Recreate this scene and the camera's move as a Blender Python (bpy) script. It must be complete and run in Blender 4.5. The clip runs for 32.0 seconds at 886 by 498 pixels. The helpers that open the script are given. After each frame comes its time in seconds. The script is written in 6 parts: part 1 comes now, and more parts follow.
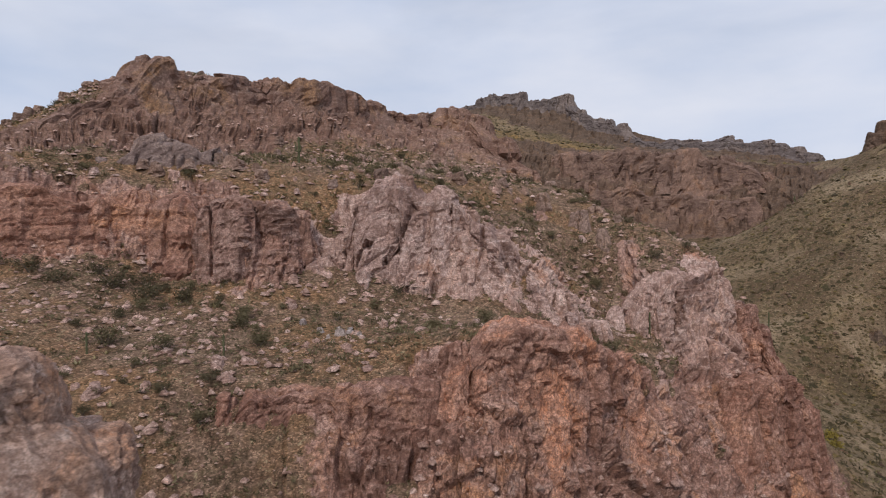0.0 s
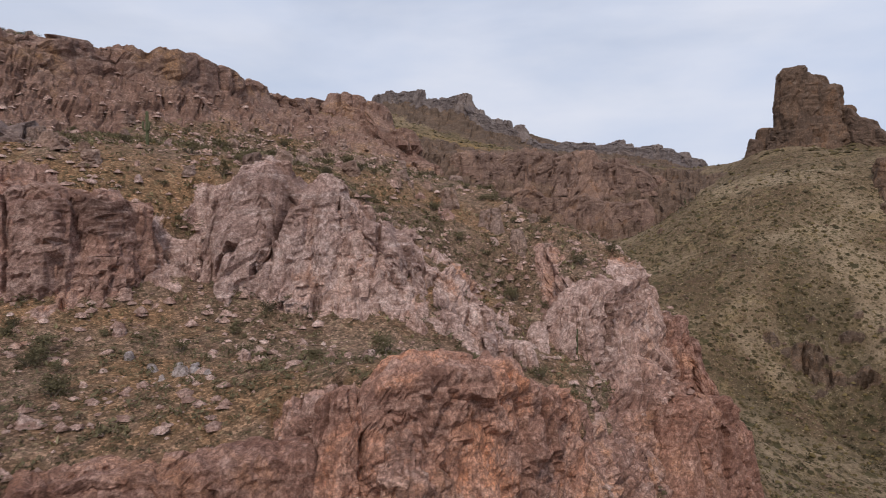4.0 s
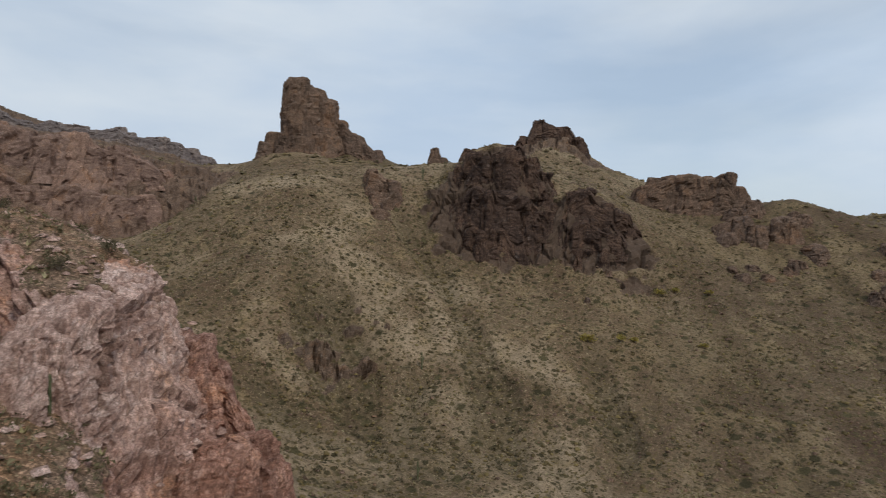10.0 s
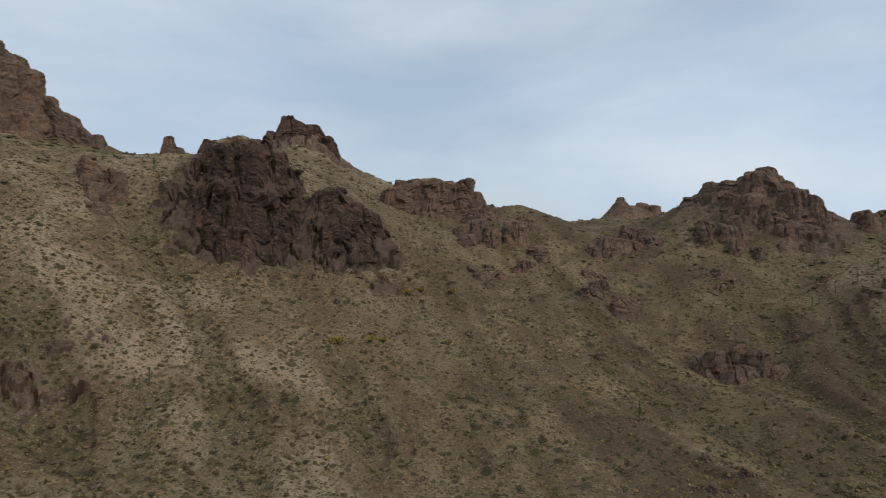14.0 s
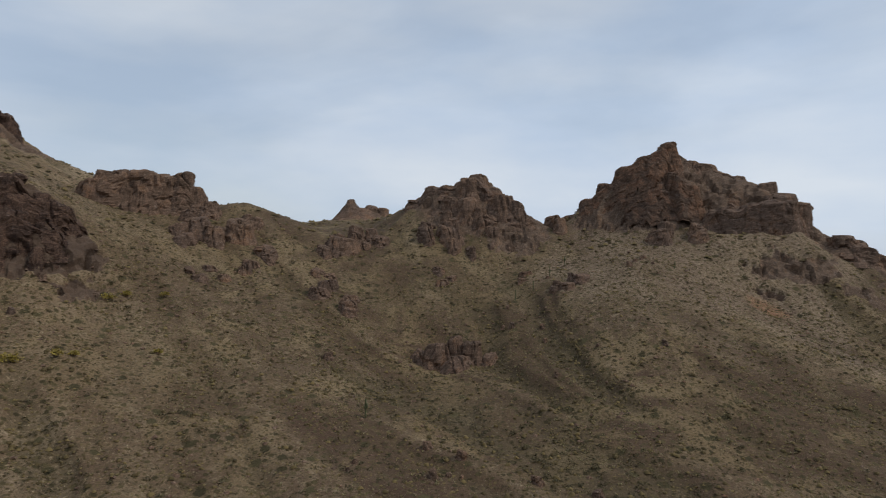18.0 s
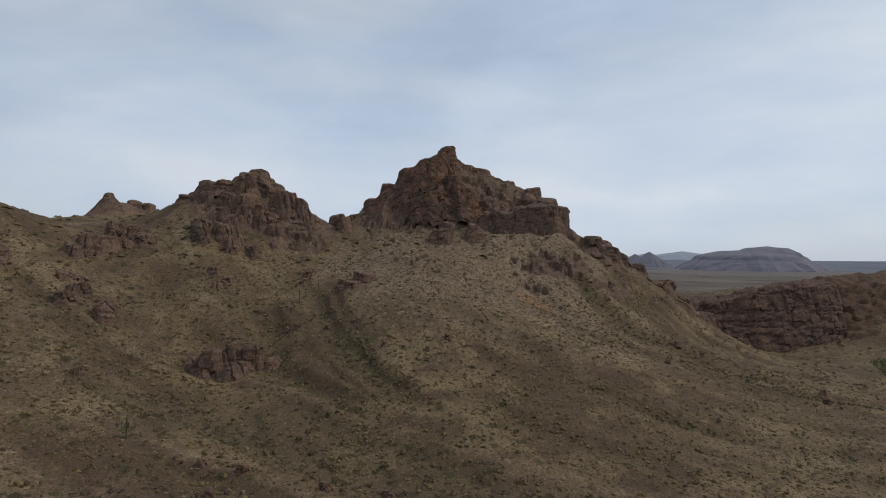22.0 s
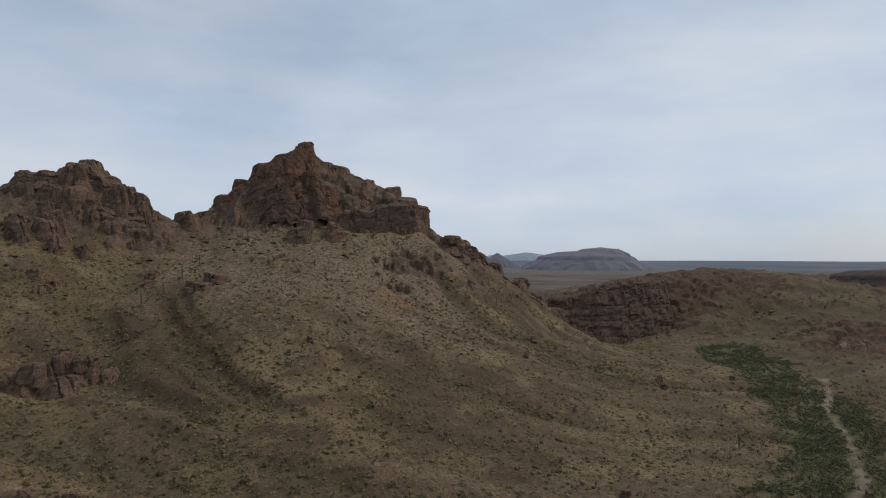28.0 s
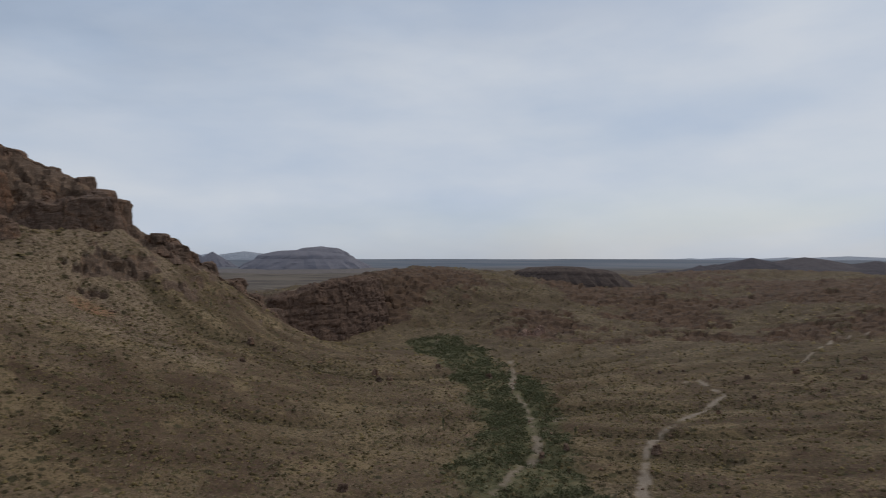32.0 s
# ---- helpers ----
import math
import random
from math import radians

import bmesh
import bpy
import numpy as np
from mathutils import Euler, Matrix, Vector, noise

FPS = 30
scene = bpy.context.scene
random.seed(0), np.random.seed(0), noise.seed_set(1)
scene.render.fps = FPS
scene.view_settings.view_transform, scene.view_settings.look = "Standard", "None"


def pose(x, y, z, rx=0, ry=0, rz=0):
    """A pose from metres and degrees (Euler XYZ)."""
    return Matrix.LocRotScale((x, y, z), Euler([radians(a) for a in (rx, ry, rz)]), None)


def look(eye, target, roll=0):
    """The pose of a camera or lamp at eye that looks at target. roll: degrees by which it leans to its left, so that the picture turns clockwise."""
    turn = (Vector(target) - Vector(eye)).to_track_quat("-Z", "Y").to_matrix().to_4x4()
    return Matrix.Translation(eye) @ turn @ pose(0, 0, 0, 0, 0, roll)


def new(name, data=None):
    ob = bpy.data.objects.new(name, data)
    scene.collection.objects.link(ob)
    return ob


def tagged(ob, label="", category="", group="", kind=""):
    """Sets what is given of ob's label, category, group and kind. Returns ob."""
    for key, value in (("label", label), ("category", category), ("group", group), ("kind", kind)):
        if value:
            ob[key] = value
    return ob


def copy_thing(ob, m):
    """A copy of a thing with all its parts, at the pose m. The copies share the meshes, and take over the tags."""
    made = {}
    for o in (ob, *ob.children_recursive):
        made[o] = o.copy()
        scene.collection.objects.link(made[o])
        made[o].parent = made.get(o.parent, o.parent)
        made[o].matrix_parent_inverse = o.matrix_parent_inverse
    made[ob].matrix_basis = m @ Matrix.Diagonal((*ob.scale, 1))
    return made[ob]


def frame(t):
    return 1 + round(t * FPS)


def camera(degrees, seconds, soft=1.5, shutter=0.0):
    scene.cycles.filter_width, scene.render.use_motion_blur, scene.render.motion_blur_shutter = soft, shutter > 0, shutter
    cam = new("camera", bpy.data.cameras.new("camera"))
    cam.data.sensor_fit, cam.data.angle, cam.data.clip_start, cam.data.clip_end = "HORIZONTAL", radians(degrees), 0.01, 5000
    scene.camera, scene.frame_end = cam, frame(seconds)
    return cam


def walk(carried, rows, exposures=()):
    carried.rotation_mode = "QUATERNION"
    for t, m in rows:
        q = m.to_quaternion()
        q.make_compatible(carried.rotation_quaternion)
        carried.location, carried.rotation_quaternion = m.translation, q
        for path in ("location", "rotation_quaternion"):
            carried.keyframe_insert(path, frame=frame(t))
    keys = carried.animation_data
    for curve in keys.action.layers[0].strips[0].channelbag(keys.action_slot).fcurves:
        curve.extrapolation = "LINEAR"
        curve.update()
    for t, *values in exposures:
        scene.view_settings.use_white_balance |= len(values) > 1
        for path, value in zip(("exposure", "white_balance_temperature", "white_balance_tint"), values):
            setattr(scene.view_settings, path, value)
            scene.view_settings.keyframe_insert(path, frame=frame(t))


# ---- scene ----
cam = camera(69.78, 32.0, 1.0, 0.5)
PATH = [
    (0, pose(-0.00, 0.00, 100.00, 89.237, 0, -3.989) @ pose(0, 0, 0, 0, 0, -0.673)),
    (0.5, pose(0.24, 2.27, 100.03, 89.223, 0, -5.435) @ pose(0, 0, 0, 0, 0, -0.663)),
    (1, pose(0.48, 4.57, 100.08, 89.215, 0, -6.830) @ pose(0, 0, 0, 0, 0, -0.644)),
    (1.5, pose(0.77, 6.98, 100.17, 89.196, 0, -7.948) @ pose(0, 0, 0, 0, 0, -0.642)),
    (2, pose(1.13, 9.33, 100.18, 89.217, 0, -8.638) @ pose(0, 0, 0, 0, 0, -0.664)),
    (2.5, pose(1.52, 11.63, 100.12, 89.250, 0, -9.051) @ pose(0, 0, 0, 0, 0, -0.640)),
    (4.5, pose(2.95, 20.20, 100.30, 89.191, 0, -15.000) @ pose(0, 0, 0, 0, 0, -0.446)),
    (5, pose(3.58, 22.52, 100.25, 89.225, 0, -16.819) @ pose(0, 0, 0, 0, 0, -0.443)),
    (5.5, pose(4.32, 24.78, 100.25, 89.180, 0, -19.880) @ pose(0, 0, 0, 0, 0, -0.362)),
    (6, pose(5.24, 26.88, 100.21, 89.194, 0, -23.953) @ pose(0, 0, 0, 0, 0, -0.323)),
    (6.5, pose(6.24, 28.77, 100.15, 89.191, 0, -28.343) @ pose(0, 0, 0, 0, 0, -0.295)),
    (7, pose(7.24, 30.47, 100.15, 89.176, 0, -31.873) @ pose(0, 0, 0, 0, 0, -0.237)),
    (7.5, pose(8.24, 31.91, 100.11, 89.157, 0, -36.152) @ pose(0, 0, 0, 0, 0, -0.149)),
    (8, pose(9.28, 33.32, 100.03, 89.170, 0, -40.610) @ pose(0, 0, 0, 0, 0, -0.003)),
    (8.5, pose(10.23, 34.60, 100.07, 89.155, 0, -44.695) @ pose(0, 0, 0, 0, 0, 0.065)),
    (9, pose(11.20, 35.78, 99.94, 89.153, 0, -48.462) @ pose(0, 0, 0, 0, 0, 0.118)),
    (9.5, pose(12.27, 36.92, 99.73, 89.178, 0, -52.111) @ pose(0, 0, 0, 0, 0, 0.206)),
    (10, pose(13.12, 37.94, 99.66, 89.200, 0, -55.788) @ pose(0, 0, 0, 0, 0, 0.276)),
    (10.5, pose(14.09, 38.87, 99.54, 89.232, 0, -58.792) @ pose(0, 0, 0, 0, 0, 0.329)),
    (11, pose(15.26, 39.59, 99.37, 89.277, 0, -61.030) @ pose(0, 0, 0, 0, 0, 0.370)),
    (11.5, pose(16.39, 40.30, 99.26, 89.319, 0, -64.373) @ pose(0, 0, 0, 0, 0, 0.410)),
    (12, pose(17.51, 41.22, 99.21, 89.367, 0, -68.478) @ pose(0, 0, 0, 0, 0, 0.524)),
    (12.5, pose(18.55, 41.94, 99.21, 89.380, 0, -71.059) @ pose(0, 0, 0, 0, 0, 0.575)),
    (13, pose(19.46, 42.04, 99.19, 89.405, 0, -73.338) @ pose(0, 0, 0, 0, 0, 0.600)),
    (13.5, pose(20.42, 41.72, 99.10, 89.453, 0, -75.580) @ pose(0, 0, 0, 0, 0, 0.631)),
    (14, pose(21.43, 41.47, 98.84, 89.533, 0, -78.095) @ pose(0, 0, 0, 0, 0, 0.656)),
    (14.5, pose(22.43, 41.12, 98.40, 89.628, 0, -81.347) @ pose(0, 0, 0, 0, 0, 0.648)),
    (16.5, pose(26.40, 39.89, 97.25, 89.971, 0, -93.249) @ pose(0, 0, 0, 0, 0, 0.619)),
    (17, pose(27.15, 39.35, 97.17, 90.017, 0, -96.167) @ pose(0, 0, 0, 0, 0, 0.641)),
    (17.5, pose(27.77, 38.95, 96.86, 90.102, 0, -99.137) @ pose(0, 0, 0, 0, 0, 0.590)),
    (18, pose(28.52, 38.72, 96.43, 90.189, 0, -101.698) @ pose(0, 0, 0, 0, 0, 0.611)),
    (18.5, pose(29.50, 38.60, 96.22, 90.258, 0, -104.585) @ pose(0, 0, 0, 0, 0, 0.621)),
    (19, pose(30.28, 38.71, 96.01, 90.308, 0, -107.433) @ pose(0, 0, 0, 0, 0, 0.565)),
    (19.5, pose(30.91, 38.70, 95.66, 90.371, 0, -110.731) @ pose(0, 0, 0, 0, 0, 0.578)),
    (20, pose(31.77, 38.43, 95.33, 90.441, 0, -113.878) @ pose(0, 0, 0, 0, 0, 0.520)),
    (20.5, pose(32.72, 38.16, 95.11, 90.491, 0, -117.408) @ pose(0, 0, 0, 0, 0, 0.565)),
    (21, pose(33.52, 38.10, 95.04, 90.514, 0, -119.421) @ pose(0, 0, 0, 0, 0, 0.501)),
    (21.5, pose(34.22, 38.07, 94.91, 90.547, 0, -120.212) @ pose(0, 0, 0, 0, 0, 0.490)),
    (22, pose(34.93, 38.05, 94.71, 90.564, 0, -121.167) @ pose(0, 0, 0, 0, 0, 0.492)),
    (22.5, pose(35.69, 37.96, 94.52, 90.598, 0, -122.110) @ pose(0, 0, 0, 0, 0, 0.471)),
    (23, pose(36.35, 38.01, 94.30, 90.617, 0, -122.481) @ pose(0, 0, 0, 0, 0, 0.408)),
    (23.5, pose(37.03, 38.01, 94.11, 90.646, 0, -122.795) @ pose(0, 0, 0, 0, 0, 0.387)),
    (24, pose(37.66, 38.13, 94.03, 90.671, 0, -123.569) @ pose(0, 0, 0, 0, 0, 0.452)),
    (24.5, pose(38.19, 38.29, 93.91, 90.683, 0, -125.071) @ pose(0, 0, 0, 0, 0, 0.375)),
    (26.5, pose(41.25, 38.51, 93.54, 90.764, 0, -130.929) @ pose(0, 0, 0, 0, 0, 0.243)),
    (27, pose(41.68, 38.39, 93.42, 90.781, 0, -131.791) @ pose(0, 0, 0, 0, 0, 0.206)),
    (27.5, pose(42.12, 38.35, 93.40, 90.791, 0, -132.926) @ pose(0, 0, 0, 0, 0, 0.205)),
    (28, pose(42.46, 38.25, 93.25, 90.811, 0, -134.372) @ pose(0, 0, 0, 0, 0, 0.172)),
    (28.5, pose(42.58, 38.16, 93.12, 90.829, 0, -135.596) @ pose(0, 0, 0, 0, 0, 0.170)),
    (29, pose(42.55, 37.94, 93.30, 90.796, 0, -137.170) @ pose(0, 0, 0, 0, 0, 0.150)),
    (29.5, pose(42.33, 37.81, 93.55, 90.774, 0, -139.155) @ pose(0, 0, 0, 0, 0, 0.126)),
    (30, pose(42.15, 37.62, 93.63, 90.771, 0, -141.597) @ pose(0, 0, 0, 0, 0, 0.105)),
    (30.5, pose(42.21, 37.90, 93.74, 90.749, 0, -144.850) @ pose(0, 0, 0, 0, 0, 0.045)),
    (31, pose(42.22, 38.31, 93.73, 90.745, 0, -148.901) @ pose(0, 0, 0, 0, 0, 0.049)),
    (31.5, pose(42.16, 38.48, 93.78, 90.736, 0, -154.417) @ pose(0, 0, 0, 0, 0, 0.029)),
    (32, pose(42.10, 38.36, 93.65, 90.744, 0, -159.220) @ pose(0, 0, 0, 0, 0, 0.007)),
]
walk(cam, PATH, [(0, -0.01, 6540, 15), (6, -0.02, 6480, 15), (8, -0.07, 6450, 11), (11, -0.13, 6380, 6), (13, -0.15, 6380, 6), (17, -0.2, 6450, 8), (21, -0.26, 6480, 9), (28, -0.32, 6480, 9), (32, -0.48, 6520, 10)])

# ---- world, sun, exposure ----
def build_world():
    w = bpy.data.worlds.new("sky")
    scene.world = w
    w.use_nodes = True
    nt = w.node_tree
    nt.nodes.clear()
    out = nt.nodes.new("ShaderNodeOutputWorld")
    bg = nt.nodes.new("ShaderNodeBackground")
    sky = nt.nodes.new("ShaderNodeTexSky")
    sky.sky_type = "NISHITA"
    sky.sun_disc = False
    sky.sun_elevation = radians(48)
    sky.sun_rotation = radians(205)
    sky.dust_density = 1.0
    tc = nt.nodes.new("ShaderNodeTexCoord")
    mp = nt.nodes.new("ShaderNodeMapping")
    mp.inputs["Scale"].default_value = (1.1, 1.1, 3.4)
    mp.inputs["Rotation"].default_value = (0.12, 0.05, 0.4)
    n1 = nt.nodes.new("ShaderNodeTexNoise")
    n1.inputs["Scale"].default_value = 1.5
    n1.inputs["Detail"].default_value = 6.0
    n1.inputs["Roughness"].default_value = 0.5
    n1.inputs["Distortion"].default_value = 0.5
    ramp = nt.nodes.new("ShaderNodeValToRGB")
    ramp.color_ramp.elements[0].position = 0.36
    ramp.color_ramp.elements[0].color = (0.68, 0.68, 0.68, 1)
    ramp.color_ramp.elements[1].position = 0.60
    ramp.color_ramp.elements[1].color = (0.97, 0.97, 0.97, 1)
    n2 = nt.nodes.new("ShaderNodeTexNoise")
    n2.inputs["Scale"].default_value = 2.3
    n2.inputs["Detail"].default_value = 5.0
    r2 = nt.nodes.new("ShaderNodeValToRGB")
    r2.color_ramp.elements[0].position = 0.34
    r2.color_ramp.elements[0].color = (5.7, 6.75, 8.4, 1)
    r2.color_ramp.elements[1].position = 0.66
    r2.color_ramp.elements[1].color = (7.5, 8.1, 9.0, 1)
    mix = nt.nodes.new("ShaderNodeMix")
    mix.data_type = "RGBA"
    lk = nt.links.new
    split = nt.nodes.new("ShaderNodeSeparateXYZ")
    sunward = nt.nodes.new("ShaderNodeMapRange")
    sunward.inputs["From Min"].default_value = 1.0
    sunward.inputs["From Max"].default_value = -1.0
    sunward.inputs["To Min"].default_value = 0.94
    sunward.inputs["To Max"].default_value = 1.08
    glow = nt.nodes.new("ShaderNodeVectorMath")
    glow.operation = "SCALE"
    lk(tc.outputs["Generated"], split.inputs[0])
    lk(split.outputs["Y"], sunward.inputs["Value"])
    lk(r2.outputs["Color"], glow.inputs[0])
    lk(sunward.outputs["Result"], glow.inputs["Scale"])
    lk(tc.outputs["Generated"], mp.inputs["Vector"])
    lk(mp.outputs["Vector"], n1.inputs["Vector"])
    lk(mp.outputs["Vector"], n2.inputs["Vector"])
    lk(n1.outputs["Fac"], ramp.inputs["Fac"])
    lk(n2.outputs["Fac"], r2.inputs["Fac"])
    lk(ramp.outputs["Color"], mix.inputs["Factor"])
    lk(sky.outputs["Color"], mix.inputs["A"])
    lk(glow.outputs["Vector"], mix.inputs["B"])
    lk(mix.outputs["Result"], bg.inputs["Color"])
    bg.inputs["Strength"].default_value = 0.1
    lk(bg.outputs["Background"], out.inputs["Surface"])
    sun = new("sun", bpy.data.lights.new("sun", "SUN"))
    sun.data.energy = 1.45
    sun.data.angle = radians(7)
    sun.data.color = (1.0, 0.9, 0.77)
    sun.matrix_world = look((0, 0, 900), Vector((0, 0, 900)) - Vector((-0.25, -0.62, 0.75)))


build_world()


# ---- noise ----
HASH = [np.uint32(v) for v in (374761393, 668265263, 2147483647, 1274126177, 2246822519)]


def scramble(h):
    h = (h ^ (h >> np.uint32(13))) * HASH[3]
    h = (h ^ (h >> np.uint32(16))) * HASH[4]
    return ((h ^ (h >> np.uint32(15))) & np.uint32(0xFFFF)).astype(np.float32) * np.float32(1 / 65535.0)


def lattice(ix, iy, iz, seed):
    salt = np.uint32(seed * 1274126177 & 0xFFFFFFFF)
    return scramble(ix.astype(np.uint32) * HASH[0] + iy.astype(np.uint32) * HASH[1] + iz.astype(np.uint32) * HASH[2] + salt)


def vnoise(p, seed=0):
    """Smooth noise of rows of points, 0 to 1."""
    p = np.asarray(p, np.float32)
    f = np.floor(p)
    u = p - f
    u = u * u * (3 - 2 * u)
    i = f.astype(np.int32).astype(np.uint32)
    salt = np.uint32(seed * 1274126177 & 0xFFFFFFFF)
    h = [(i[:, k] * HASH[k], (i[:, k] + np.uint32(1)) * HASH[k]) for k in range(3)]
    w = [(1 - u[:, k], u[:, k]) for k in range(3)]
    out = 0
    for dx in (0, 1):
        for dy in (0, 1):
            hxy = h[0][dx] + h[1][dy] + salt
            wxy = w[0][dx] * w[1][dy]
            out = out + wxy * (w[2][0] * scramble(hxy + h[2][0]) + w[2][1] * scramble(hxy + h[2][1]))
    return out


def fbm(p, octaves=4, seed=0):
    out, amp, tot = 0, 1.0, 0
    for k in range(octaves):
        out = out + amp * vnoise(p * 2.03**k + 17.3 * k, seed + k)
        tot += amp
        amp *= 0.5
    return out / tot


def ridged(p, octaves=4, seed=0):
    out, amp, tot = 0, 1.0, 0
    for k in range(octaves):
        out = out + amp * (1 - np.abs(2 * vnoise(p * 2.1**k + 9.1 * k, seed + k) - 1))
        tot += amp
        amp *= 0.5
    return out / tot


def cells(p, seed=0):
    """Joint blocks: the chance number of the nearest cell, and how near its edge lies."""
    p = np.asarray(p, np.float32)
    i0 = np.floor(p - 0.5).astype(np.int32)
    f1 = np.full(len(p), 9.0, np.float32)
    f2 = np.full(len(p), 9.0, np.float32)
    own = np.zeros(len(p), np.float32)
    lean = np.zeros(len(p), np.float32)
    for dx in (0, 1):
        for dy in (0, 1):
            for dz in (0, 1):
                c = i0 + np.array([dx, dy, dz], np.int32)
                o = [c[:, axis] + 0.2 + 0.6 * lattice(c[:, 0], c[:, 1], c[:, 2], seed + axis) - p[:, axis] for axis in range(3)]
                d = o[0] ** 2 + o[1] ** 2 + o[2] ** 2
                r = lattice(c[:, 0], c[:, 1], c[:, 2], seed + 5)
                closer = d < f1
                f2 = np.where(closer, f1, np.minimum(f2, d))
                own = np.where(closer, r, own)
                lean = np.where(closer, o[2] * (1.6 * r - 0.3) + (o[0] - o[1]) * (r * 7 % 1 - 0.5) * 1.6, lean)
                f1 = np.where(closer, d, f1)
    return own, np.sqrt(f2) - np.sqrt(f1), lean


def blocky(p, size, tall, seed, joint=0.4):
    """Relief of jointed rock, about -0.5 to 0.5 of its size."""
    warp = (fbm(p / (size * 1.5), 2, seed + 20)[:, None] - 0.5) * 0.8
    own, gap, lean = cells(p / np.array([size, size, size * tall]) + warp, seed)
    return 0.8 * (own - 0.5) + 0.35 * lean - joint * (1 - smooth01(gap, 0.0, 0.14))


def rock_relief(q, s, seed, fins=1.0):
    """Relief of a crag face in metres: big blocks, split again and again, open joints down the face and ledges across it."""
    out = s * (0.17 * blocky(q, s, 2.2 * fins, seed + 1, 0.12) + 0.11 * blocky(q, s * 0.42, 1.5 * fins, seed + 11, 0.2) + 0.055 * blocky(q, s * 0.17, 1.1, seed + 21, 0.3))
    warp = 0.5 * fbm(q / s, 2, seed + 31)[:, None]
    fis = 1 - np.abs(2 * vnoise(np.c_[q[:, :2] / (0.55 * s) + warp, q[:, 2] / (5 * s)], seed + 41) - 1)
    bed = 1 - np.abs(2 * vnoise(np.c_[q[:, :2] / (3.0 * s), q[:, 2] / (0.3 * s) + warp[:, 0]], seed + 51) - 1)
    return out - s * (0.04 + 0.12 * fins) * smooth01(fis, 0.86, 1.0) - s * 0.05 / fins * smooth01(bed, 0.8, 1.0) + s * 0.16 * (fbm(q / (1.2 * s), 3, seed + 61) - 0.5)


def smooth01(x, a, b):
    t = np.clip((x - a) / (b - a), 0, 1)
    return t * t * (3 - 2 * t)


